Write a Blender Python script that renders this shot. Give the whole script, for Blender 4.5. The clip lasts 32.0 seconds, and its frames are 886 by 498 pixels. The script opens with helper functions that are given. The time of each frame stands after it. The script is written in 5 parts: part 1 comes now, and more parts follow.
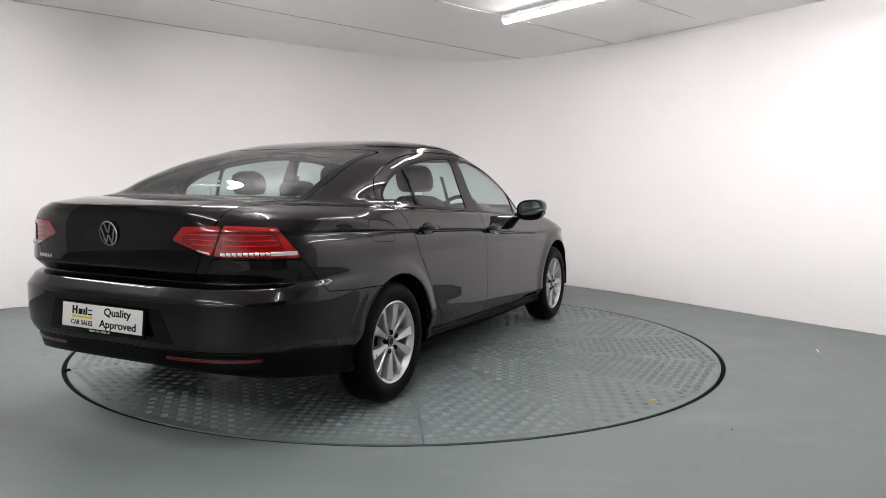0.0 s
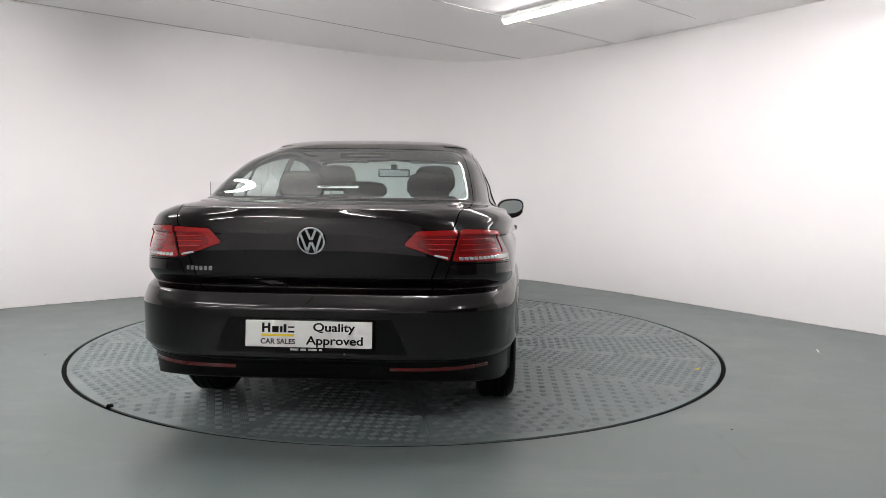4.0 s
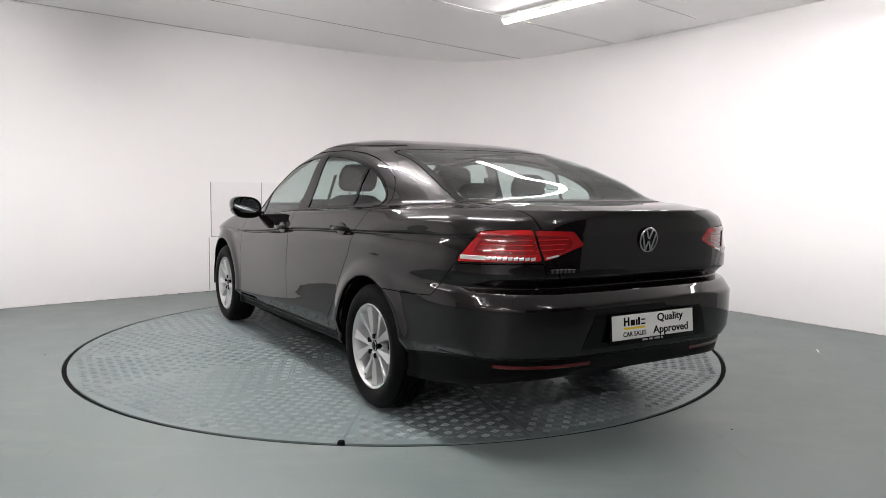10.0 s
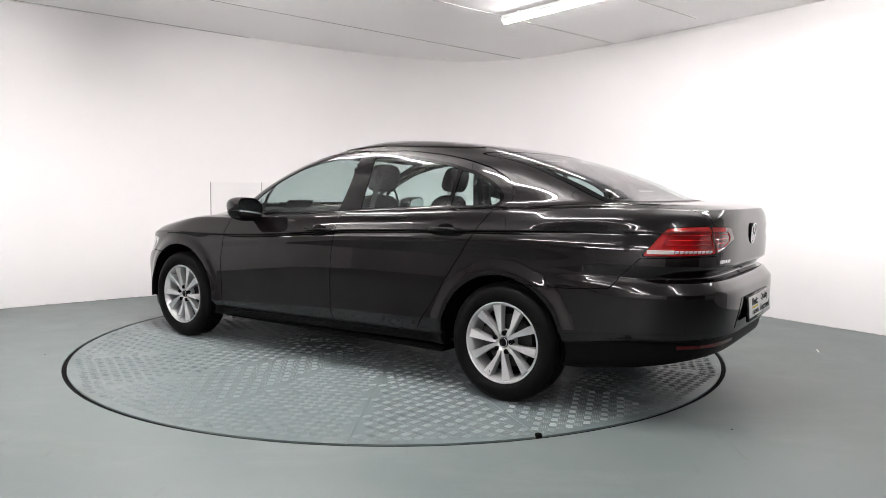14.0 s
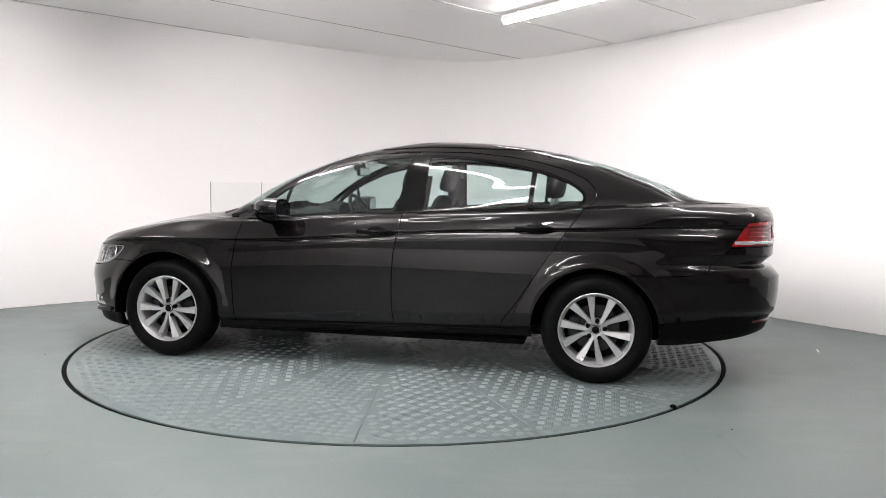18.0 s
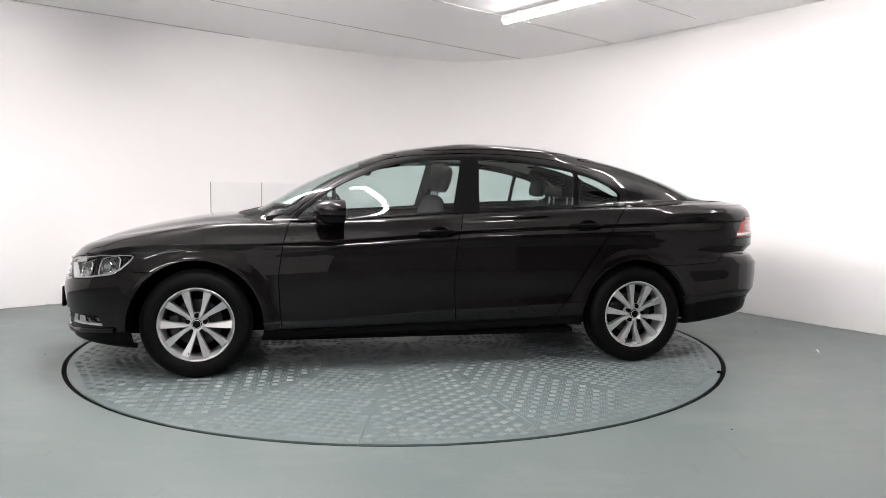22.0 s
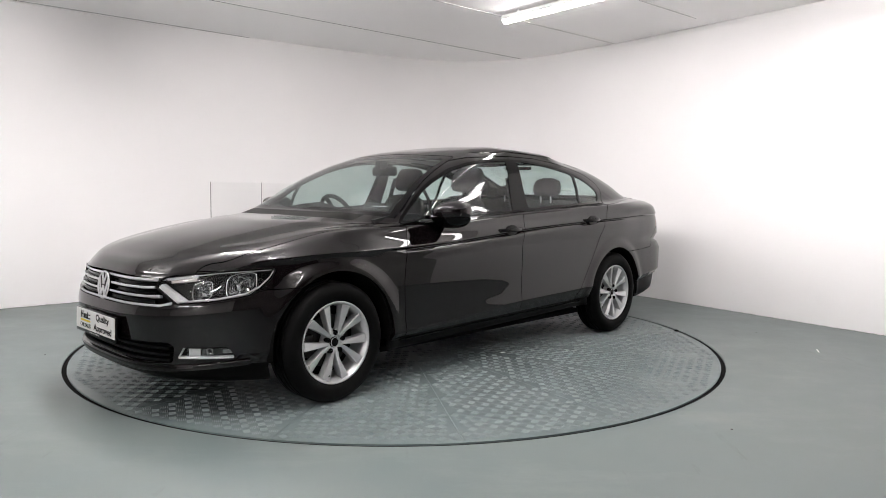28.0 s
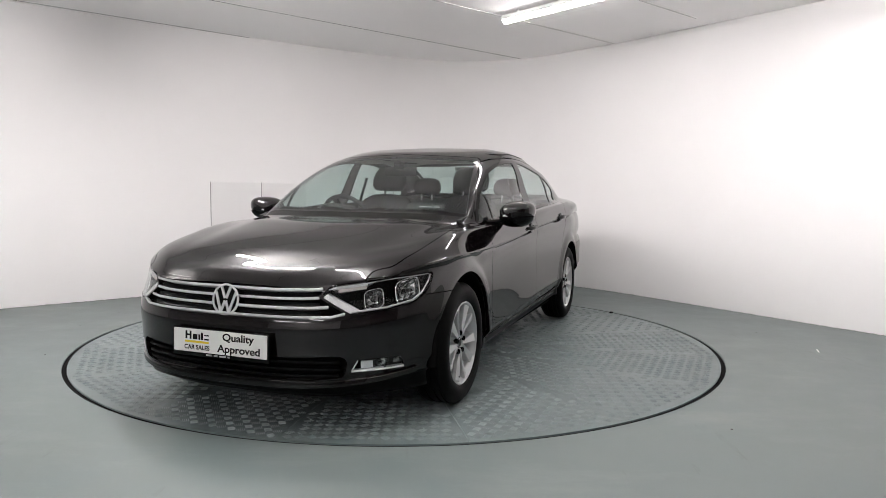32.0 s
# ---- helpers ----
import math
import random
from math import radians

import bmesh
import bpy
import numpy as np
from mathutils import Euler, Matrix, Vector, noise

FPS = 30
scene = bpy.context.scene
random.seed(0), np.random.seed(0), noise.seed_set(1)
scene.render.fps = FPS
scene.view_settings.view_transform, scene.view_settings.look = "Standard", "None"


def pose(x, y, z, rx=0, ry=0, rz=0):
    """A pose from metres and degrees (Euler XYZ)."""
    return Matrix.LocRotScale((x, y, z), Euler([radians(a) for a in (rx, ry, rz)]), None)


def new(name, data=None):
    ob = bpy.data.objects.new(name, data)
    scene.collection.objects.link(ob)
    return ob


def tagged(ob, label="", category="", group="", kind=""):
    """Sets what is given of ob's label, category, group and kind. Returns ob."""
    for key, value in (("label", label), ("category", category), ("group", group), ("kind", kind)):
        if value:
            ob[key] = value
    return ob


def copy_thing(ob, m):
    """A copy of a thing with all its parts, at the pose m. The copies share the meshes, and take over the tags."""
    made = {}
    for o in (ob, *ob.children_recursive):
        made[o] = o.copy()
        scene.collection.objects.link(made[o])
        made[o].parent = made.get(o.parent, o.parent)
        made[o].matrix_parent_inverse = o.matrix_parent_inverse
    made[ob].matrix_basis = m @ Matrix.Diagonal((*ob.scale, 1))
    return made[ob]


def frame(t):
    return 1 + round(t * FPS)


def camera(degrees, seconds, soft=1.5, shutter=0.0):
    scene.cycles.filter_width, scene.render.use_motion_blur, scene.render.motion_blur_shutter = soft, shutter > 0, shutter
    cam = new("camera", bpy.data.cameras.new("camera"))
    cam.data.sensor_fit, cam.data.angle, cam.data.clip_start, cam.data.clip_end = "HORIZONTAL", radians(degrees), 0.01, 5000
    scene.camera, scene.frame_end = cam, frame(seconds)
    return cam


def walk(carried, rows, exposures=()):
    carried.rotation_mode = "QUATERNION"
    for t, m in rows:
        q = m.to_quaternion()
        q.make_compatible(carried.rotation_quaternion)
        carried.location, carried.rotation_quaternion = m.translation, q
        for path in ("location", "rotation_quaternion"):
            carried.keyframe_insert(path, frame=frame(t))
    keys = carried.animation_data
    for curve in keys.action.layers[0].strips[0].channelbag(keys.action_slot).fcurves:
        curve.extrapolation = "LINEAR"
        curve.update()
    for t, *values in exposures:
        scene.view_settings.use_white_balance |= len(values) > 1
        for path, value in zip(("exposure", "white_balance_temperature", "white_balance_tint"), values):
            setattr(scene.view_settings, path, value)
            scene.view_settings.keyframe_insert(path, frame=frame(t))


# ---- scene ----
# The turntable's centre is the origin; the camera stands still.
cam = camera(63.68, 32.0, soft=.4)
VIEW = pose(.3011, -5.3681, 1.1401, 90 - 4.813, 0, 0) @ pose(0, 0, 0, 0, 0, .693)
walk(cam, [(0, VIEW), (32.0, VIEW)], [(0, .28), (3, .28), (8, .33), (11, .44), (13, .58), (23, .62), (26, .56), (29, .42), (32.0, .34)])

world = bpy.data.worlds.new("world")
scene.world = world
world.use_nodes = True
world.node_tree.nodes["Background"].inputs[0].default_value = (.9, .95, 1, 1)
world.node_tree.nodes["Background"].inputs[1].default_value = .02
# ---- materials ----
def mat(name, color, rough=.5, metal=0.0, coat=0.0, **more):
    m = bpy.data.materials.new(name)
    m.use_nodes = True
    b = m.node_tree.nodes["Principled BSDF"]
    b.inputs["Base Color"].default_value = (*color, 1)
    b.inputs["Roughness"].default_value = rough
    b.inputs["Metallic"].default_value = metal
    b.inputs["Coat Weight"].default_value = coat
    b.inputs["Coat Roughness"].default_value = .02
    for k, v in more.items():
        b.inputs[k.replace("_", " ")].default_value = v
    return m


def node(m, kind, **inputs):
    n = m.node_tree.nodes.new(kind)
    for k, v in inputs.items():
        n.inputs[k.replace("_", " ")].default_value = v
    return n


def link(m, a, b):
    m.node_tree.links.new(a, b)


def noise_tex(m, scale, detail=4.0, rough=.55, stretch=None):
    t = node(m, "ShaderNodeTexNoise", Scale=scale, Detail=detail, Roughness=rough)
    c = m.node_tree.nodes.new("ShaderNodeTexCoord")
    if stretch:
        g = node(m, "ShaderNodeMapping", Scale=stretch)
        link(m, c.outputs["Object"], g.inputs["Vector"])
        link(m, g.outputs["Vector"], t.inputs["Vector"])
    else:
        link(m, c.outputs["Object"], t.inputs["Vector"])
    return t.outputs["Fac"]


def ramp(m, fac, *stops):
    r = m.node_tree.nodes.new("ShaderNodeValToRGB")
    e = r.color_ramp.elements
    while len(e) < len(stops):
        e.new(.5)
    for s, (p, c) in zip(e, stops):
        s.position = p
        s.color = (*c, 1) if isinstance(c, tuple) else (c, c, c, 1)
    link(m, fac, r.inputs[0])
    return r.outputs[0]


def mixed(m, fac, a, b, how="MIX"):
    x = m.node_tree.nodes.new("ShaderNodeMix")
    x.data_type, x.blend_type = "RGBA", how
    for sock, v in ((x.inputs[0], fac), (x.inputs[6], a), (x.inputs[7], b)):
        if isinstance(v, bpy.types.NodeSocket):
            link(m, v, sock)
        elif isinstance(v, tuple):
            sock.default_value = (*v, 1)
        else:
            sock.default_value = v
    return x.outputs[2]


def base(m, color=None, rough=None, bump=None, strength=.1, distance=.002):
    b = m.node_tree.nodes["Principled BSDF"]
    if color is not None:
        link(m, color, b.inputs["Base Color"])
    if rough is not None:
        link(m, rough, b.inputs["Roughness"])
    if bump is not None:
        n = node(m, "ShaderNodeBump", Strength=strength, Distance=distance)
        link(m, bump, n.inputs["Height"])
        link(m, n.outputs[0], b.inputs["Normal"])
    return m


def glow(name, color, power):
    m = mat(name, (.8, .8, .8), .4)
    b = m.node_tree.nodes["Principled BSDF"]
    b.inputs["Emission Color"].default_value = (*color, 1)
    b.inputs["Emission Strength"].default_value = power
    return m


wall_paint = mat("wall_paint", (.82, .81, .80), .55)
base(wall_paint, mixed(wall_paint, ramp(wall_paint, noise_tex(wall_paint, 1.1, 6), (.35, 0.0), (.75, 1.0)), (.875, .862, .862), (.85, .837, .837)),
     None, noise_tex(wall_paint, 60, 5), .12, .002)
ceiling_paint = mat("ceiling_paint", (.62, .615, .61), .7)
base(ceiling_paint, mixed(ceiling_paint, noise_tex(ceiling_paint, .8, 5), (.90, .89, .885), (.93, .92, .915)), None, noise_tex(ceiling_paint, 45, 4), .1, .002)
floor_paint = mat("floor_paint", (.23, .28, .28), .42, Specular_IOR_Level=.35)
f_big, f_mid, f_fine = noise_tex(floor_paint, .55, 5), noise_tex(floor_paint, 2.4, 10, .68), noise_tex(floor_paint, 38, 6, .7)
f_col = mixed(floor_paint, ramp(floor_paint, f_big, (.2, 0.0), (.8, 1.0)), (0.106, 0.137, 0.141), (0.128, 0.150, 0.148))
f_col = mixed(floor_paint, ramp(floor_paint, f_mid, (.3, 0.0), (.75, .75)), f_col, (0.165, 0.188, 0.182))
f_col = mixed(floor_paint, ramp(floor_paint, f_fine, (.68, 0.0), (.78, .35)), f_col, (0.085, 0.094, 0.088))
f_scr = noise_tex(floor_paint, 7, 8, .62, (1, .16, 1))
f_col = mixed(floor_paint, ramp(floor_paint, f_scr, (.64, 0.0), (.74, .45)), f_col, (.072, .084, .082))
f_pale = noise_tex(floor_paint, 1.3, 9, .7, (.5, 1.1, 1))
f_col = mixed(floor_paint, ramp(floor_paint, f_pale, (.52, 0.0), (.70, .5)), f_col, (.195, .215, .207))
base(floor_paint, f_col, ramp(floor_paint, f_mid, (.3, .36), (.7, .5)), f_fine, .05, .001)
plate_paint = mat("plate_paint", (.22, .265, .268), .33, Specular_IOR_Level=.35)
p_mid, p_fine = noise_tex(plate_paint, 4, 7, .65), noise_tex(plate_paint, 50, 5, .65)
p_col = mixed(plate_paint, ramp(plate_paint, p_mid, (.4, 0.0), (.7, 1.0)), (0.112, 0.145, 0.150), (0.142, 0.167, 0.166))
base(plate_paint, mixed(plate_paint, ramp(plate_paint, p_fine, (.66, 0.0), (.75, .5)), p_col, (0.077, 0.087, 0.084)), ramp(plate_paint, p_mid, (.3, .26), (.7, .45)), p_fine, .1, .002)
# tread bars a little lighter than the plates
tread_pale = mat("tread_pale", (.13, .15, .15), .45, 0, Specular_IOR_Level=.25)
t_mid = noise_tex(tread_pale, 5, 5)
base(tread_pale, mixed(tread_pale, ramp(tread_pale, t_mid, (.35, 0.0), (.65, 1.0)), (.155, .186, .192), (.205, .232, .232)), ramp(tread_pale, t_mid, (.3, .34), (.7, .46)))
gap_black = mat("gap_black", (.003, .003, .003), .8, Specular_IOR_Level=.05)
# back wall tones: dim and unlit surroundings put into the colour
back_shade_mid = mat("back_shade_mid", (.10, .10, .10), .7)
base(back_shade_mid, mixed(back_shade_mid, noise_tex(back_shade_mid, 1.3, 5), (.36, .36, .356), (.46, .46, .455)))
back_shade_deep = mat("back_shade_deep", (.16, .16, .16), .7)
base(back_shade_deep, mixed(back_shade_deep, noise_tex(back_shade_deep, 1.3, 5), (.13, .13, .13), (.19, .19, .188)))
back_shade_black = mat("back_shade_black", (.012, .012, .012), .7)
base(back_shade_black, mixed(back_shade_black, noise_tex(back_shade_black, 1.6, 5), (.022, .022, .022), (.036, .036, .036)))
tubes = {p: glow("tube_light", (1, .95, .945), p) for p in (18, 26, 34, 36, 40, 60, 105, 150)}
fitting_white = mat("fitting_white", (.75, .75, .75), .4)

car_paint = mat("car_paint", (.004, .0033, .0031), .6, 0, 1.0, Coat_IOR=1.5, Coat_Roughness=.004, Specular_IOR_Level=0)
flake = node(car_paint, "ShaderNodeTexVoronoi", Scale=900.0)
co = car_paint.node_tree.nodes.new("ShaderNodeTexCoord")
link(car_paint, co.outputs["Object"], flake.inputs["Vector"])
base(car_paint, mixed(car_paint, flake.outputs["Color"], (.0016, .0011, .0012), (.0054, .0038, .0043)))
rubber = mat("rubber", (.006, .006, .006), .5, Specular_IOR_Level=.06)
base(rubber, mixed(rubber, noise_tex(rubber, 25, 4), (.0025, .0025, .0025), (.006, .006, .006)), None, noise_tex(rubber, 300, 3), .15, .001)
alloy = mat("alloy", (.56, .565, .57), .32, .55, .6)
black_plastic = mat("black_plastic", (.0025, .0025, .0025), .42, Specular_IOR_Level=.08)
base(black_plastic, None, None, noise_tex(black_plastic, 500, 2), .15, .0005)
gloss_black = mat("gloss_black", (.0015, .0015, .0015), .1, 0, .25, Specular_IOR_Level=.1, Coat_IOR=1.4)
chrome = mat("chrome", (.8, .8, .81), .06, 1.0)
dark_metal = mat("dark_metal", (.03, .03, .03), .5, .5)


def pane_glass(name, tint, gloss=.06):
    """Thin sheet: tinted transparency under a clear gloss."""
    m = bpy.data.materials.new(name)
    m.use_nodes = True
    t = m.node_tree
    t.nodes.remove(t.nodes["Principled BSDF"])
    a = node(m, "ShaderNodeBsdfTransparent", Color=(*tint, 1))
    b = node(m, "ShaderNodeBsdfGlossy", Color=(1, 1, 1, 1), Roughness=.005)
    w = node(m, "ShaderNodeLayerWeight", Blend=.5)
    p = t.nodes.new("ShaderNodeMath")
    p.operation = "POWER"
    p.inputs[1].default_value = 4.5
    f = t.nodes.new("ShaderNodeMapRange")
    f.inputs["To Min"].default_value, f.inputs["To Max"].default_value = gloss, .9
    link(m, w.outputs["Facing"], p.inputs[0])
    link(m, p.outputs[0], f.inputs["Value"])
    x = t.nodes.new("ShaderNodeMixShader")
    link(m, f.outputs[0], x.inputs[0])
    link(m, a.outputs[0], x.inputs[1])
    link(m, b.outputs[0], x.inputs[2])
    link(m, x.outputs[0], t.nodes["Material Output"].inputs[0])
    return m


window_glass = pane_glass("window_glass", (.70, .80, .78), .05)
clear_lens = pane_glass("clear_lens", (.93, .94, .94), .04)
tail_red = mat("tail_red", (.29, .004, .005), .08, 0, 1.0)
tail_deep = mat("tail_deep", (.19, .002, .003), .1, 0, 1.0)
tail_dark = mat("tail_dark", (.50, .012, .012), .1, 0, 1.0)
tail_clear = mat("tail_clear", (.72, .66, .64), .15, .3, 1.0)
lamp_silver = mat("lamp_silver", (.85, .85, .86), .2, .55)
reflector = mat("reflector", (.42, .42, .43), .12, 1.0)
reflector_red = mat("reflector_red", (.07, .003, .004), .15, 0, .5)
plate_white = mat("plate_white", (.74, .74, .72), .35)
ink = mat("ink", (.006, .006, .006), .6, Specular_IOR_Level=.08)
yellow_ink = mat("yellow_ink", (.75, .55, .02), .5)
print_white = mat("print_white", (.38, .38, .38), .5)
seat_cloth = mat("seat_cloth", (.01, .01, .01), .9, Specular_IOR_Level=.1)
base(seat_cloth, mixed(seat_cloth, noise_tex(seat_cloth, 160, 3), (.006, .006, .0065), (.014, .014, .015)), None, noise_tex(seat_cloth, 400, 2), .3, .001)
dash_plastic = mat("dash_plastic", (.008, .008, .0085), .6, Specular_IOR_Level=.2)
base(dash_plastic, None, None, noise_tex(dash_plastic, 350, 3), .3, .0006)
headliner = mat("headliner", (.50, .49, .47), .9)
base(headliner, mixed(headliner, noise_tex(headliner, 200, 2), (.46, .45, .43), (.53, .52, .50)))
steel = mat("steel", (.45, .45, .46), .3, 1.0)
mirror_glass = mat("mirror_glass", (.45, .50, .50), .01, 1.0)
frit = mat("frit", (.004, .004, .0045), .12, 0, .3, Specular_IOR_Level=.1, Coat_IOR=1.4)
# ---- mesh helpers ----
def mesh(name, verts, faces, material, normals=None, smooth=False):
    me = bpy.data.meshes.new(name)
    me.from_pydata([tuple(v) for v in np.asarray(verts).tolist()], [], [tuple(f) for f in faces])
    me.materials.append(material)
    if normals is not None:
        me.shade_smooth()
        me.normals_split_custom_set_from_vertices([tuple(v) for v in np.asarray(normals).tolist()])
    elif smooth:
        me.shade_smooth()
    return me


def child(ob, parent, label=""):
    ob.parent = parent
    return tagged(ob, label)


def part(name, bm, material, parent, label="", smooth=0.0, m=None):
    """Links a bmesh as one mesh object under a thing or under a part. smooth: angle in degrees under which edges are smooth."""
    me = bpy.data.meshes.new(name)
    if smooth:
        for f in bm.faces:
            f.smooth = True
        for e in bm.edges:
            e.smooth = len(e.link_faces) < 2 or e.calc_face_angle(0) < radians(smooth)
    bm.to_mesh(me)
    bm.free()
    me.materials.append(material)
    ob = new(name, me)
    if parent:
        ob.parent = parent
    if m is not None:
        ob.matrix_basis = m
    return tagged(ob, label)


def box(bm, lo, hi, bevel=0.0, m=None):
    lo, hi = Vector(lo), Vector(hi)
    r = bmesh.ops.create_cube(bm, size=1, matrix=Matrix.Translation((lo + hi) / 2) @ Matrix.Diagonal((*(hi - lo), 1)))
    vs = r["verts"]
    if bevel:
        es = list({e for v in vs for e in v.link_edges})
        o = bmesh.ops.bevel(bm, geom=es, offset=bevel, segments=2, affect="EDGES", profile=.5)
        vs = list({v for f in o["faces"] for v in f.verts} | {v for v in vs if v.is_valid})
    if m is not None:
        bmesh.ops.transform(bm, matrix=m, verts=vs)
    return bm


def rod(bm, a, b, r, seg=12, r2=None):
    a, b = Vector(a), Vector(b)
    m = Matrix.Translation((a + b) / 2) @ (b - a).to_track_quat("Z", "Y").to_matrix().to_4x4()
    bmesh.ops.create_cone(bm, cap_ends=True, segments=seg, radius1=r, radius2=r if r2 is None else r2, depth=(b - a).length, matrix=m)
    return bm


def smooth_path(pts, n):
    """Catmull-Rom through 2D points, n steps a piece."""
    p = [Vector((*q, 0)) for q in pts]
    p = [p[0] * 2 - p[1]] + p + [p[-1] * 2 - p[-2]]
    out = []
    for i in range(1, len(p) - 2):
        a, b, c, d = p[i - 1:i + 3]
        for k in range(n):
            t = k / n
            v = .5 * ((2 * b) + (c - a) * t + (2 * a - 5 * b + 4 * c - d) * t * t + (3 * b - a - 3 * c + d) * t**3)
            out.append((v.x, v.y))
    out.append((p[-2].x, p[-2].y))
    return out


# ---- the room ----
CEIL = 2.77
WALL = smooth_path([(-8.20, -2.80), (-6.0, -.89), (-3.73, 1.07), (-2.99, 1.70), (-2.24, 2.34), (-1.64, 2.78), (-1.08, 3.19), (-.45, 3.60), (.20, 3.88), (.85, 3.88),
                    (1.43, 3.58), (1.84, 3.12), (2.30, 2.58), (2.70, 2.00), (3.10, 1.42), (3.50, .85), (3.89, .30), (4.9, -1.15)], 5)
BACK = [(4.9, -1.15), (6.3, -3.2), (5.48, -4.4), (3.9, -6.7), (1.6, -10.0), (-8.2, -10.0), (-8.20, -2.80)]


def wall_strip(name, path, material, h=CEIL, thick=.12, label=""):
    n = len(path)
    nor = []
    for i in range(n):
        a, b = Vector(path[max(i - 1, 0)]), Vector(path[min(i + 1, n - 1)])
        t = (b - a).normalized()
        nor.append(Vector((-t.y, t.x)))
    v, f = [], []
    for (x, y), q in zip(path, nor):
        v += [(x, y, -.02), (x, y, h + .02), (x + q.x * thick, y + q.y * thick, h + .02), (x + q.x * thick, y + q.y * thick, -.02)]
    for i in range(n - 1):
        a, b = 4 * i, 4 * i + 4
        f += [(a, b, b + 1, a + 1), (a + 1, b + 1, b + 2, a + 2), (a + 2, b + 2, b + 3, a + 3)]
    me = mesh(name, v, f, material)
    for k, p in enumerate(me.polygons):
        p.use_smooth = k % 3 == 0
    return tagged(new(name, me), label, "wall", kind="structure")


wall_strip("wall_main", WALL, wall_paint, label="white painted wall sweeping round the turntable in a curve")
# unseen walls added to close the hall; grey and black replace missing light
wall_strip("wall_back_5", BACK[0:3], back_shade_mid, label="added unseen wall, its grey standing in for a dimly lit part of the hall")
wall_strip("wall_back_1", BACK[2:4], back_shade_black, label="added unseen wall, its black standing in for the unlit part of the hall")
wall_strip("wall_back_2", BACK[4:6], wall_paint, label="added unseen white wall that closes the hall behind the camera")
wall_strip("wall_back_4", BACK[3:5], back_shade_deep, label="added unseen wall, its grey standing in for a dimly lit part of the hall")
wall_strip("wall_back_3", BACK[5:7], back_shade_mid, label="added unseen wall, its grey standing in for a dimly lit part of the hall")

bm = bmesh.new()
R_PIT = 2.297
ringv = [bm.verts.new((R_PIT * math.cos(2 * math.pi * k / 180), R_PIT * math.sin(2 * math.pi * k / 180), 0)) for k in range(180)]
outv = [bm.verts.new((9.5 * math.cos(2 * math.pi * k / 180) - .5, 9.5 * math.sin(2 * math.pi * k / 180) - 2.6, 0)) for k in range(180)]
lowv = [bm.verts.new((v.co.x, v.co.y, -.06)) for v in ringv]
for k in range(180):
    j = (k + 1) % 180
    bm.faces.new((ringv[k], outv[k], outv[j], ringv[j]))
    bm.faces.new((lowv[k], ringv[k], ringv[j], lowv[j]))
bm.faces.new(lowv)
ground = part("floor", bm, floor_paint, None, "grey-green painted concrete floor, scuffed and slightly glossy")
tagged(ground, category="floor", kind="structure")
bm = box(bmesh.new(), (-9, -10.5, CEIL), (7, 4.6, CEIL + .1))
ceiling = part("ceiling", bm, ceiling_paint, None, "light grey boarded ceiling with straight panel seams")
tagged(ceiling, category="ceiling", kind="structure")
# ---- tube lights ----
def batten(a, b, lit, wide, foot, z):
    a, b = Vector((*a, z)), Vector((*b, z))
    d = (b - a).length
    m = Matrix.Translation((a + b) / 2) @ Matrix.Rotation(math.atan2((b - a).y, (b - a).x), 4, "Z")
    lamp = new("ceiling_light")
    lamp.matrix_basis = m
    bm = rod(bmesh.new(), (-d / 2, 0, 0), (d / 2, 0, 0), .031, 20)
    bmesh.ops.bevel(bm, geom=[e for e in bm.edges if len(e.link_faces) == 2 and e.calc_face_angle(0) > 1], offset=.02, segments=3, affect="EDGES")
    part("diffuser", bm, lit, lamp, "bright white tubular diffuser", 40)
    part("tray", box(bmesh.new(), (-d * .5 - .005, -wide, foot), (d * .5 + .005, wide, .045), .004), fitting_white, lamp)
    for x in (-d * .36, d * .36):
        part("bracket", box(bmesh.new(), (x - .015, -.022, .02), (x + .015, .022, CEIL - z), .004), fitting_white, lamp)
    return tagged(lamp, "lit white tube light on a grey ceiling", "ceiling light", "tube lights under the ceiling")


# only the first is in view; that at x=-4.0 is added to brighten the left
for a, b, power in [((.84, 1.42), (1.77, .25), 34), ((2.0, -.04), (2.93, -1.21), 26), ((3.35, -.15), (4.25, -1.35), 18), ((-1.82, .12), (-.9, -1.05), 150), ((-.5, -1.6), (.42, -2.77), 105),
                    ((-4.0, -.7), (-3.1, -1.85), 40), ((-2.4, -3.4), (-1.5, -4.55), 40), ((1.9, -3.6), (2.8, -4.75), 36), ((-1.6, -6.2), (-.68, -7.37), 60), ((-4.6, -6.6), (-3.68, -7.77), 60), ((-3.4, -8.3), (-2.48, -9.47), 60)]:
    batten(a, b, tubes[power], *((.036, .004, 2.70) if a[1] > 1 else (.014, .026, 2.59)))
# ---- wall panels, ceiling strips and marks ----
E2 = Vector((.660, -.751, 0))


def along_wall(d):
    """Place on the wall and the way into the room, d metres along it from the panels' edge."""
    i = min(range(len(WALL)), key=lambda k: math.hypot(WALL[k][0] + 2.235, WALL[k][1] - 2.345))
    while True:
        a, b = Vector(WALL[i]), Vector(WALL[i + 1])
        l = (b - a).length
        if d <= l:
            t = (b - a) / l
            return a + t * d, Vector((t.y, -t.x))
        d -= l
        i += 1


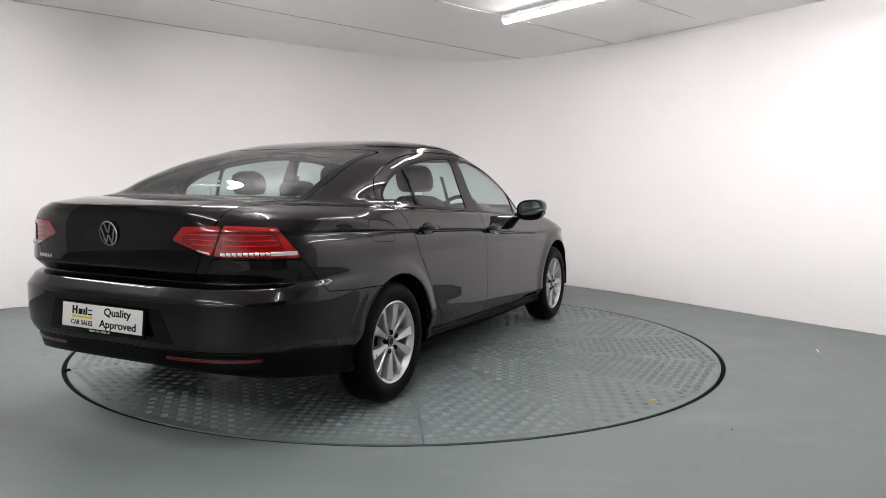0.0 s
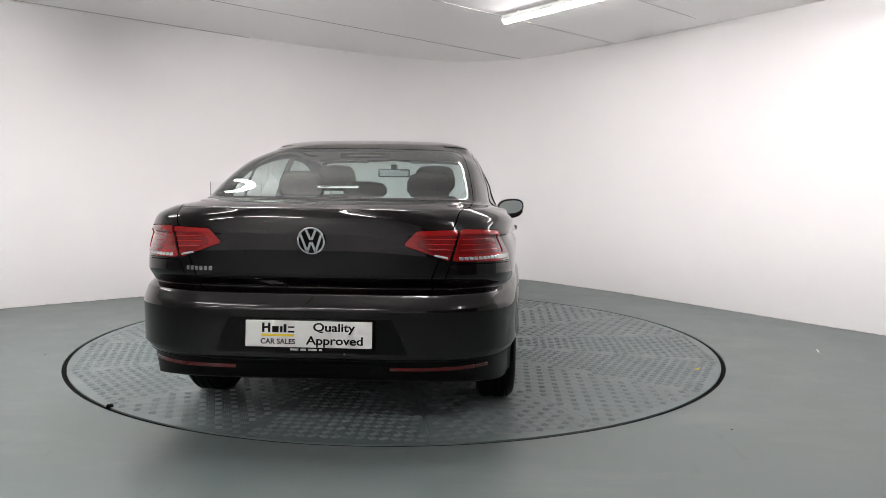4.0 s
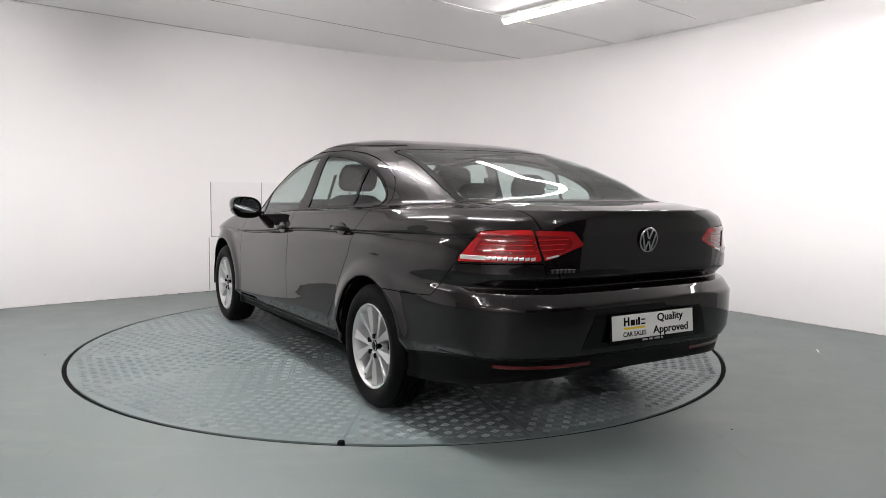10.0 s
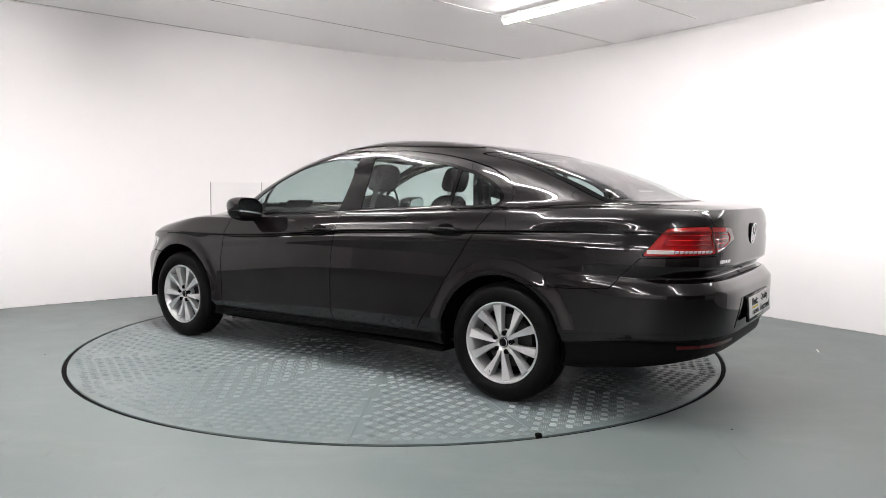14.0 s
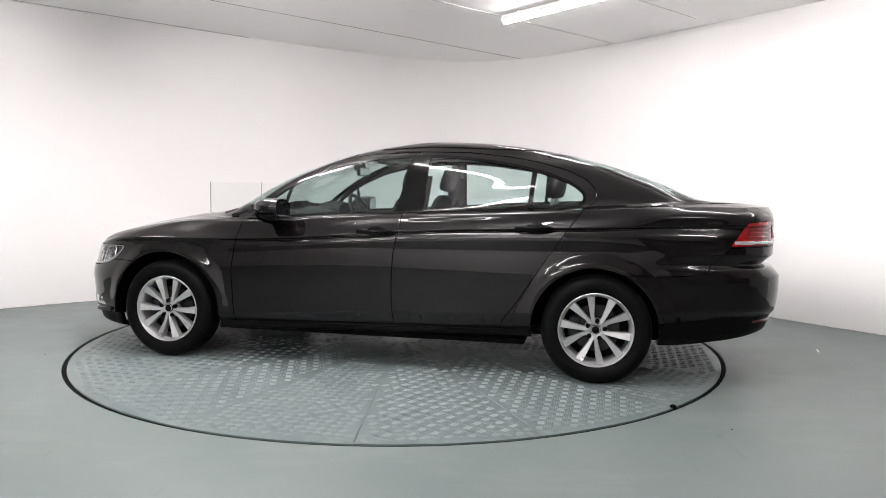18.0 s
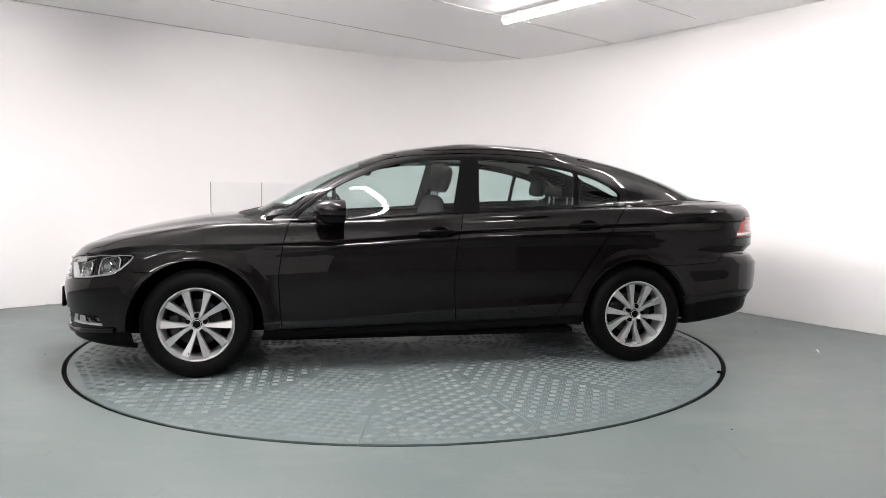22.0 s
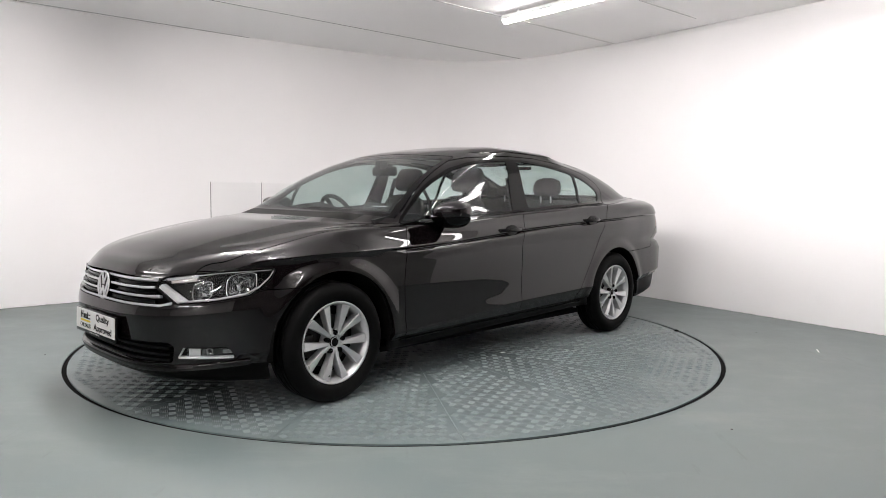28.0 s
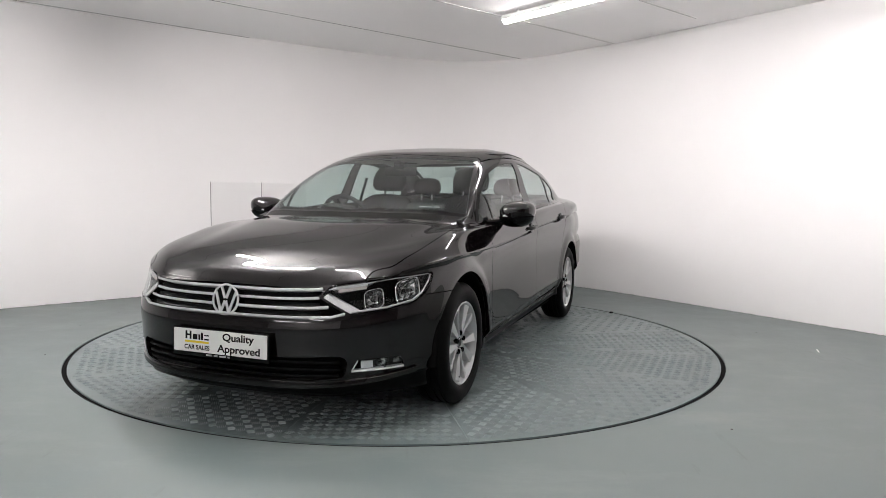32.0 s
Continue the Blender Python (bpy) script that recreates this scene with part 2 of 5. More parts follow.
def board_mesh(d0, d1, z0, z1, proud):
    bm = bmesh.new()
    rows = []
    for k in range(7):
        p, n = along_wall(d0 + (d1 - d0) * k / 6)
        q, o = p + n * proud, p - n * .03
        rows.append([bm.verts.new((v.x, v.y, z)) for v, z in ((o, z0), (q, z0), (q, z1), (o, z1))])
    for a, b in zip(rows, rows[1:]):
        for i in range(3):
            bm.faces.new((a[i], b[i], b[i + 1], a[i + 1]))
    bm.faces.new(rows[0])
    bm.faces.new(rows[-1][::-1])
    return bm


def wall_board(d0, d1, z0, z1, label, seams=()):
    panel = part("wall_panel", board_mesh(d0, d1, z0, z1, .004), wall_paint, None, label)
    for a, b, c, d in seams:
        part("seam", board_mesh(a, b, c, d, .0055), joint_grey, panel, "dark joint along the panel's edge")
    return tagged(panel, category="wall panel", group="access panels in the wall")


joint_grey = mat("joint_grey", (.30, .295, .29), .8)
wall_board(.03, .60, .597, 1.185, "white painted square access panel set in the wall", [(.027, .034, .597, 1.185), (.03, .60, .592, .598)])
wall_board(.606, 1.15, .597, 1.18, "white painted square access panel set in the wall", [(.601, .606, .70, 1.185), (.606, 1.15, .593, .598)])
wall_board(.005, 1.15, .004, .588, "low white boarding panel under the access panels", [(.002, .008, .004, .588)])

seam_paint = mat("seam_paint", (.30, .295, .29), .7)
strip_white = mat("strip_white", (.8, .79, .78), .5)
for k, (n, bright) in enumerate(((-1.96, False), (-.60, True), (.62, True), (-3.2, False), (1.85, True), (3.1, True))):
    for width, z, material, off in ((.006, .0035, seam_paint, 0), (.008, .0045, strip_white, .009)) if bright else ((.006, .0035, seam_paint, 0),):
        m = Matrix.Translation(E2 * (n + off)) @ Matrix.Rotation(math.atan2(.66, .751), 4, "Z")
        long = {-1.96: (-6, 3.45), -.6: (-6, 3.42), .62: (-6, 2.99), -3.2: (-6, 2.4)}.get(n, (-6, 2.2))
        o = part("ceiling_joint", box(bmesh.new(), (long[0], -width / 2, CEIL - z), (long[1], width / 2, CEIL + .002)), material, None, "thin straight joint between ceiling boards")
        o.matrix_basis = m
        tagged(o, category="ceiling joint", kind="structure")

# dark uneven line where wall and floor meet, and a bare edge under the ceiling
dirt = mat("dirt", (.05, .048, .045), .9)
rng = random.Random(4)
v, f = [], []
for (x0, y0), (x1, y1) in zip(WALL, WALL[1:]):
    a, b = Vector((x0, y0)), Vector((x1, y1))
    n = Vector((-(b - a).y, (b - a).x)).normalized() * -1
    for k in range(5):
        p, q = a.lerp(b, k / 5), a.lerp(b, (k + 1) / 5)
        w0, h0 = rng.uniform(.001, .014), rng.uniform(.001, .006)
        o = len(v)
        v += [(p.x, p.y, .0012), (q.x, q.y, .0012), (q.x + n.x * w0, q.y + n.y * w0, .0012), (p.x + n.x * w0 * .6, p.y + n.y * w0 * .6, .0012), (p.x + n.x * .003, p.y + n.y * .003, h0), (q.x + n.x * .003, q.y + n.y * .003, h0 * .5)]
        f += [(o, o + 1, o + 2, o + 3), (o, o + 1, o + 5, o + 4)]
tagged(new("floor_edge_line", mesh("floor_edge_line", v, f, dirt)), "dark uneven line along the foot of the wall", "dirt", kind="stuff")
v, f = [], []
for k in range(90):
    x, y = rng.uniform(-4.5, 4.5), rng.uniform(-4.5, 3.0)
    if math.hypot(x, y) < 2.35 or rng.random() < .3:
        continue
    r, n = rng.uniform(.003, .011), rng.randint(5, 7)
    o = len(v)
    st = rng.uniform(.4, 1)
    v += [(x + r * rng.uniform(.6, 1) * math.cos(6.283 * i / n), y + r * st * math.sin(6.283 * i / n), .0015) for i in range(n)] + [(x, y, .004)]
    f += [(o + i, o + (i + 1) % n, o + n) for i in range(n)]
tagged(new("grit", mesh("grit", v, f, dirt)), "small dark specks of grit on the floor", "grit", kind="stuff")
scrap = part("paper_scrap", box(bmesh.new(), (-.05, -.004, .001), (.05, .004, .003)), strip_white, None, "thin white sliver of paper lying on the floor")
scrap.matrix_basis = Matrix.Translation((3.03, -.27, 0)) @ pose(0, 0, 0, 0, 0, 70)
tagged(scrap, category="paper")
# ---- the turntable ----
R_TABLE, SEAM = 2.268, -215.5
turntable = new("turntable")
tagged(turntable, "round grey-green steel tread-plate turntable set flush in the floor", "turntable")


def sector_plate():
    """One of sixteen wedge plates, its middle along +x."""
    h = radians(11.25) - .0006
    top = [(.12 * math.cos(a), .12 * math.sin(a)) for a in np.linspace(h, -h, 3)] + [(R_TABLE * math.cos(a), R_TABLE * math.sin(a)) for a in np.linspace(-h, h, 13)]
    bm = bmesh.new()
    up = [bm.verts.new((x, y, 0)) for x, y in top]
    lo = [bm.verts.new((x, y, -.012)) for x, y in top]
    bm.faces.new(up)
    for i in range(len(up)):
        j = (i + 1) % len(up)
        bm.faces.new((up[i], lo[i], lo[j], up[j]))
    return bm


def tread_mesh():
    """Groups of five short raised bars, turned by 90 degrees from one to the next."""
    v, f = [], []
    pitch, h = .056, radians(11.25)
    for i in range(3, 41):
        for j in range(-9, 10):
            x, y = i * pitch, (j + .0) * pitch
            r = math.hypot(x, y)
            if r > R_TABLE - .04 or abs(math.atan2(y, x)) > h - .022 / r:
                continue
            turn = math.pi / 4 * (1 if (i + j) % 2 else -1)
            c, s = math.cos(turn), math.sin(turn)
            for k in range(5):
                q = (k - 2) * .0088
                l = .019 - abs(k - 2) * .001
                o = len(v)
                for ax, ay, az in ((-l, -.0026, 0), (l, -.0026, 0), (l, .0026, 0), (-l, .0026, 0), (-l * .8, -.001, .0022), (l * .8, -.001, .0022), (l * .8, .001, .0022), (-l * .8, .001, .0022)):
                    v.append((x + c * ax - s * (ay + q), y + s * ax + c * (ay + q), az))
                f += [(o + a, o + b, o + d, o + e) for a, b, d, e in ((4, 5, 6, 7), (0, 1, 5, 4), (1, 2, 6, 5), (2, 3, 7, 6), (3, 0, 4, 7))]
    return mesh("tread", v, f, tread_pale)


def lathe_plug():
    bm = rod(bmesh.new(), (0, 0, -.02), (0, 0, .012), .022, 16, .016)
    bmesh.ops.bevel(bm, geom=bm.edges[:], offset=.003, segments=1, affect="EDGES")
    bmesh.ops.transform(bm, matrix=pose(2.262 * math.cos(radians(SEAM)), 2.262 * math.sin(radians(SEAM)), 0), verts=bm.verts[:])
    return bm


plate_me = bpy.data.meshes.new("plate")
bm = sector_plate()
bm.to_mesh(plate_me)
bm.free()
plate_me.materials.append(plate_paint)
tread_me = tread_mesh()
for k in range(16):
    p = child(new("plate", plate_me), turntable)
    p.matrix_basis = pose(0, 0, 0, 0, 0, SEAM + 11.25 + 22.5 * k)
    tagged(child(new("tread", tread_me), p, "raised five-bar tread pattern, lighter than the plates"), kind="stuff")
bm = rod(bmesh.new(), (0, 0, -.012), (0, 0, -.001), .118, 40)
part("hub_cover", bm, plate_paint, turntable)
part("drum", rod(bmesh.new(), (0, 0, -.05), (0, 0, -.013), R_TABLE - .004, 120), gap_black, turntable)
# black ring laid across the rim gap in place of the shade inside it
bm = bmesh.new()
for k in range(180):
    a, b = 2 * math.pi * k / 180, 2 * math.pi * (k + 1) / 180
    bm.faces.new([bm.verts.new((r * math.cos(t), r * math.sin(t), -.008)) for r, t in ((R_TABLE - .002, a), (R_PIT + .001, a), (R_PIT + .001, b), (R_TABLE - .002, b))])
part("gap_shade", bm, gap_black, turntable, "black ring painting the shade in the gap round the rim")
plug = part("rubber_plug", lathe_plug(), gap_black, turntable, "black rubber plug at the rim")
leaf_mat = mat("leaf_yellow", (.55, .36, .03), .7)
bm = bmesh.new()
vs = [bm.verts.new((.026 * math.cos(a) * (1 + .3 * math.cos(2 * a)), .014 * math.sin(a), .004 + .004 * math.cos(3 * a))) for a in [6.283 * k / 10 for k in range(10)]]
bm.faces.new(vs)
bmesh.ops.solidify(bm, geom=bm.faces[:], thickness=.0008)
part("leaf", bm, leaf_mat, turntable, "small yellow leaf", m=Matrix.Rotation(radians(-63.8), 4, "Z") @ pose(1.46, -1.55, .0, 0, 0, 30))
# ---- car body surface: rings from the nose centre round one side to the tail centre ----
def spline(pts, x):
    """Smooth curve through (x, value) pairs given in any order."""
    pts = sorted(pts)
    px, pv = np.array([q[0] for q in pts]), np.array([q[1] for q in pts])
    if len(px) < 3:
        return np.interp(x, px, pv)
    d = np.diff(pv) / np.diff(px)
    m = np.empty(len(px))
    m[1:-1] = np.where(d[:-1] * d[1:] > 0, 2 * d[:-1] * d[1:] / (d[:-1] + d[1:] + 1e-12), 0)
    m[0], m[-1] = d[0], d[-1]
    xx = np.clip(x, px[0], px[-1])
    i = np.clip(np.searchsorted(px, xx) - 1, 0, len(px) - 2)
    h = px[i + 1] - px[i]
    t = (xx - px[i]) / h
    return ((2 * t**3 - 3 * t**2 + 1) * pv[i] + (t**3 - 2 * t**2 + t) * h * m[i]
            + (3 * t**2 - 2 * t**3) * pv[i + 1] + (t**3 - t**2) * h * m[i + 1])


NF, NS, NR = 64, 150, 64


def ring(front, rear, wide, high):
    """front, rear: (x at the centre, corner length, exponent along, exponent across); wide, high: half width and height over x."""
    xf, lf, nf, mf = front
    xr, lr, nr, mr = rear
    a = np.linspace(0, math.pi / 2, NF + 1)[:-1]
    b = np.linspace(0, 1, NS + 1)
    c = np.linspace(math.pi / 2, 0, NR + 1)[1:]
    x = np.concatenate([xf - lf + lf * np.cos(a) ** (2 / nf), (xf - lf) + b * ((xr + lr) - (xf - lf)), xr + lr - lr * np.cos(c) ** (2 / nr)])
    k = np.concatenate([np.sin(a) ** (2 / mf), np.ones(NS + 1), np.sin(c) ** (2 / mr)])
    return np.stack([x, k * spline(wide, x), spline(high, x)], 1)


SHOULDER = [(2.25, .70), (2.12, .715), (1.95, .748), (1.75, .785), (1.4, .80), (1.02, .80), (.63, .813), (.07, .851), (-.29, .880), (-1.0, .910), (-1.48, .927), (-2.13, .945), (-2.45, .95)]


def shifted(pts, dz):
    return [(x, z + dz) for x, z in pts]


def side(v, front=0.0, rear=0.0):
    """Half width over x: v along the doors, less at the ends."""
    return [(2.3, v - .03 - front), (1.9, v - .012 - front), (1.4, v), (.9, v - .004), (0, v), (-.9, v + .002), (-1.4, v + .004), (-1.9, v - .016 - rear), (-2.5, v - .035 - rear)]


RINGS = [
    ring((2.16, .80, 2, 3.15), (-2.36, 0.64, 2.3, 4.9), side(.80), [(2.2, .175), (1.8, .165), (1.0, .20), (-.4, .235), (-1.0, .25), (-1.78, .24), (-2.1, .27), (-2.4, .33)]),
    ring((2.235, .84, 2, 3.15), (-2.43, 0.68, 2.3, 4.9), side(.868), [(2.26, .215), (1.8, .185), (1.0, .215), (-.4, .25), (-1.0, .262), (-1.78, .25), (-2.1, .285), (-2.45, .35)]),
    ring((2.25, .84, 2, 3.15), (-2.455, 0.68, 2.3, 4.9), side(.872), [(2.26, .255), (1.8, .255), (1.0, .268), (-.2, .300), (-.8, .310), (-1.78, .36), (-2.1, .40), (-2.45, .425)]),
    ring((2.265, .85, 2, 3.15), (-2.475, 0.69, 2.3, 4.9), side(.884), [(2.28, .27), (1.8, .275), (1.0, .28), (-.2, .312), (-.8, .322), (-1.78, .38), (-2.1, .42), (-2.45, .44)]),
    ring((2.262, .85, 2, 3.15), (-2.478, 0.69, 2.3, 4.9), side(.9130), [(2.28, .31), (1.8, .34), (1.0, .315), (-.2, .375), (-.8, .393), (-1.4, .42), (-1.78, .43), (-2.1, .455), (-2.48, .47)]),
    ring((2.272, .85, 2, 3.15), (-2.488, 0.69, 2.3, 4.9), side(.9092), [(2.28, .42), (1.8, .43), (1.0, .40), (0, .455), (-1.4, .49), (-2.1, .55), (-2.49, .56)]),
    ring((2.278, .85, 2, 3.15), (-2.488, 0.69, 2.3, 4.9), side(.9102), [(2.28, .51), (1.8, .56), (1.0, .58), (0, .63), (-1.4, .63), (-2.1, .642), (-2.49, .652)]),
    ring((2.270, .85, 2, 3.15), (-2.444, 0.69, 2.3, 4.9), side(.9085), [(2.28, .545), (1.8, .60), (1.0, .64), (0, .69), (-1.4, .68), (-2.1, .697), (-2.49, .705)]),
    ring((2.258, .85, 2, 3.15), (-2.392, 0.66, 2.3, 4.9), side(.9065, 0, .006), [(2.25, .572), (1.8, .63), (1.0, .67), (0, .725), (-1.4, .725), (-2.1, .723), (-2.42, .722)]),
    ring((2.245, .85, 2, 3.15), (-2.449, 0.66, 2.3, 4.9), side(.9035, 0, .005), [(2.25, .60), (1.8, .66), (1.0, .70), (0, .76), (-1.4, .775), (-2.1, .775), (-2.42, .772)]),
    ring((2.222, .85, 2, 3.15), (-2.452, 0.64, 2.3, 4.9), side(.896, 0, .012), [(2.25, .68), (1.95, .728), (1.75, .763), (1.4, .778), (1.02, .778), (.63, .791), (.07, .829), (-.29, .858), (-1.0, .888), (-1.48, .90), (-2.13, .885), (-2.45, .875)]),
    ring((2.215, .85, 2, 3.15), (-2.4525, 0.64, 2.3, 4.9), [(2.3, .868), (1.9, .889), (1.4, .901), (1.18, .900), (.98, .889), (.75, .882), (0, .885), (-.9, .887), (-1.4, .889), (-1.9, .851), (-2.5, .832)], shifted(SHOULDER, -.012)),
    ring((2.205, .85, 2, 3.15), (-2.4525, 0.64, 2.3, 4.9), side(.904, 0, .028), SHOULDER),
    ring((2.17, .83, 2, 3.15), (-2.449, .62, 2.3, 4.6), [(2.2, .83), (1.7, .855), (1.2, .872), (.5, .88), (-1, .888), (-1.6, .882), (-2.4, .80)],
         [(2.2, .735), (2.0, .776), (1.75, .818), (1.4, .845), (1.02, .845), (.63, .86), (.07, .90), (-.29, .922), (-1.0, .95), (-1.48, .97), (-2.0, 1.0), (-2.45, 1.01)]),
    ring((2.08, .80, 2, 2.8), (-2.442, .58, 2.3, 4.2), [(2.1, .77), (1.7, .80), (1.2, .838), (.5, .856), (-1, .867), (-1.5, .850), (-2.0, .765), (-2.43, .69)],
         [(2.1, .778), (1.9, .821), (1.6, .863), (1.2, .903), (.86, .912), (.3, .945), (-.2, .976), (-.8, 1.003), (-1.3, 1.022), (-1.9, 1.046), (-2.2, 1.050), (-2.45, 1.052)]),
    ring((1.95, .77, 2, 2.7), (-2.375, .58, 2.3, 4.6), [(2, .73), (1.6, .77), (1.2, .805), (.5, .844), (-1, .855), (-1.5, .822), (-2.0, .715), (-2.4, .64)],
         [(1.95, .828), (1.7, .860), (1.4, .900), (1.1, .918), (.86, .918), (.3, .951), (-.2, .982), (-.8, 1.009), (-1.3, 1.028), (-1.9, 1.058), (-2.2, 1.062), (-2.385, 1.063)]),
    ring((1.5, .62, 2, 2.6), (-2.18, .56, 2.2, 10), [(1.5, .70), (1.2, .752), (.8, .795), (.4, .831), (-1, .841), (-1.5, .790), (-2.0, .68)],
         [(1.5, .927), (1.2, .932), (1.0, .932), (.86, .926), (.3, .957), (-.2, .988), (-.8, 1.015), (-1.3, 1.034), (-1.9, 1.072), (-2.2, 1.078)]),
    ring((1.07, .42, 2, 6), (-2.02, .44, 2.2, 14), [(1.06, .775), (.8, .79), (.4, .808), (0, .82), (-1, .822), (-1.5, .772), (-1.75, .725), (-2.0, .675)],
         [(1.06, .992), (.95, .975), (.80, .955), (.6, .955), (.3, .968), (-.2, .996), (-.8, 1.022), (-1.3, 1.042), (-1.7, 1.07), (-1.98, 1.086)]),
    ring((.815, .38, 2, 6), (-1.755, .44, 2.2, 13), [(.8, .733), (.6, .742), (.4, .750), (0, .759), (-1, .759), (-1.5, .705), (-1.75, .665)], [(.82, 1.138), (.5, 1.112), (.2, 1.115), (-.3, 1.14), (-1, 1.158), (-1.4, 1.172), (-1.755, 1.195)]),
    ring((.515, .34, 2, 5.5), (-1.455, .38, 2.2, 11), [(.5, .668), (.2, .690), (-.3, .702), (-1, .694), (-1.45, .635)], [(.515, 1.276), (.2, 1.264), (-.3, 1.286), (-.8, 1.282), (-1.1, 1.278), (-1.455, 1.297)]),
    ring((.245, .33, 2, 4.5), (-1.19, .34, 2.2, 7.5), [(.24, .592), (0, .633), (-.35, .643), (-.8, .630), (-1.15, .580)], [(.245, 1.370), (0, 1.360), (-.35, 1.374), (-.8, 1.360), (-1.0, 1.352), (-1.19, 1.368)]),
    ring((.14, .34, 2, 3.3), (-1.09, .34, 2.2, 4.6), [(.14, .558), (-.1, .594), (-.35, .604), (-.8, .591), (-1.05, .545)], [(.14, 1.398), (-.1, 1.398), (-.35, 1.410), (-.8, 1.397), (-1.09, 1.391)]),
    ring((-.02, .28, 2, 2.8), (-.94, .28, 2.2, 2.8), [(0, .48), (-.35, .50), (-.9, .47)], [(0, 1.422), (-.35, 1.436), (-.7, 1.429), (-.94, 1.416)]),
    ring((-.18, .18, 2, 2.5), (-.76, .18, 2.2, 2.5), [(-.2, .25), (-.4, .27), (-.8, .25)], [(-.18, 1.446), (-.4, 1.453), (-.76, 1.438)]),
    ring((-.30, .06, 2, 2), (-.60, .06, 2, 2), [(-.3, .0), (-.6, .0)], [(-.3, 1.456), (-.45, 1.457), (-.6, 1.451)]),
]
LEVELS = [0, 1, 2, 3, 4, 5, 6, 7, 7.5] + list(range(8, 24))
CREASES = {1, 2, 3, 4, 10, 11}
TAIL_CREASES = {6, 7, 7.5, 8, 13}
STEPS = [3, 3, 2, 5, 7, 6, 4, 5, 4, 8, 3, 4, 6, 7, 6, 10, 10, 9, 9, 8, 4, 7, 8, 6]
ARCH = [(1.3955, .317, .388), (-1.388, .317, .372)]


WAIST = [(-2.25, 1.0), (-1.9, .968), (-1.4, .966), (0, .965), (1.0, .964), (1.5, .972), (1.9, .99), (2.2, 1.0)]


def ring_levels():
    return np.concatenate([LEVELS[i] + (LEVELS[i + 1] - LEVELS[i]) * np.arange(k) / k for i, k in enumerate(STEPS)] + [[LEVELS[-1]]])


def loft(rings):
    """Grid of points (levels, along, 3): smooth across the rings but for the creases."""
    P = np.array(rings)
    n = len(P)
    d = np.linalg.norm(np.diff(P, axis=0), axis=2) + 1e-6
    s = np.diff(P, axis=0) / d[..., None]
    rows = []
    at_tail = np.clip((np.arange(P.shape[1]) - NF - NS - 8) / 16, 0, 1)[:, None]
    for i in range(n - 1):
        def tangent(j):
            if j == 0 or j == n - 1 or LEVELS[j] in CREASES:
                return s[i]
            w = d[j][..., None] / (d[j - 1] + d[j])[..., None]
            soft = s[j - 1] * w + s[j] * (1 - w)
            if LEVELS[j] in TAIL_CREASES:
                return s[i] * at_tail + soft * (1 - at_tail)
            return soft
        a, b, h = tangent(i), tangent(i + 1), d[i][..., None]
        for k in range(STEPS[i]):
            t = k / STEPS[i]
            rows.append((2 * t**3 - 3 * t**2 + 1) * P[i] + (t**3 - 2 * t**2 + t) * h * a + (3 * t**2 - 2 * t**3) * P[i + 1] + (t**3 - t**2) * h * b)
    rows.append(P[-1])
    G = np.array(rows)
    for cx, cz, r in ARCH:  # raised lips round the wheel arches
        q = np.hypot(G[..., 0] - cx, G[..., 2] - cz) - r
        lip = np.clip(1 - np.abs(q - .012) / .085, 0, 1)
        G[..., 1] += np.where(G[..., 1] > .6, .014 * lip * lip * (3 - 2 * lip), 0)
    lev = ring_levels()[:, None]
    # raised middle of the bonnet with a soft crease on each side
    dome = np.clip((np.interp(G[..., 0], (.95, 2.1), (.63, .47)) - np.abs(G[..., 1])) / .17 + .3, 0, 1)
    ends = np.clip((G[..., 0] - .95) / .15, 0, 1) * np.clip((2.12 - G[..., 0]) / .15, 0, 1) * (lev > 12.2) * (lev < 16)
    G[..., 2] += .007 * ends * dome * dome * (3 - 2 * dome)
    slim = 1 - spline(WAIST, G[..., 0])
    G[..., 1] *= 1 - slim * np.interp(lev, (16, 20), (1, .7))
    G[:, 0, 1] = G[:, -1, 1] = 0
    return G


def grid_normals(G):
    du = np.gradient(G, axis=1)
    dv = np.gradient(G, axis=0)
    du[:, 0, 2] = 0
    du[:, -1, 2] = 0
    n = -np.cross(dv, du)
    n[:, 0, 1] = n[:, -1, 1] = 0
    l = np.linalg.norm(n, axis=2, keepdims=True)
    n = n / np.maximum(l, 1e-9)
    n[-1] = (0, 0, 1)
    return n
# ---- cutting the surface into panels ----
def sdf(poly, a, b):
    """Signed distance in the plane to a closed outline, negative inside."""
    best = np.full(len(a), 1e9)
    inside = np.zeros(len(a), bool)
    for i in range(len(poly)):
        (x0, y0), (x1, y1) = poly[i - 1], poly[i]
        dx, dy = x1 - x0, y1 - y0
        t = np.clip(((a - x0) * dx + (b - y0) * dy) / (dx * dx + dy * dy + 1e-12), 0, 1)
        best = np.minimum(best, np.hypot(a - x0 - t * dx, b - y0 - t * dy))
        if y0 != y1:
            inside ^= ((y0 > b) != (y1 > b)) & (a < (b - y0) / (y1 - y0) * dx + x0)
    return np.where(inside, -best, best)


def rounded(poly, r=.02):
    """The outline with its corners rounded off."""
    out = []
    n = len(poly)
    for i in range(n):
        p, a, b = Vector(poly[i]), Vector(poly[i - 1]), Vector(poly[(i + 1) % n])
        u = p + (a - p).normalized() * min(r, (a - p).length * .4)
        v = p + (b - p).normalized() * min(r, (b - p).length * .4)
        for t in (0, .33, .67, 1):
            q = u * (1 - t)**2 + p * (2 * t * (1 - t)) + v * t * t
            out.append((q.x, q.y))
    return out


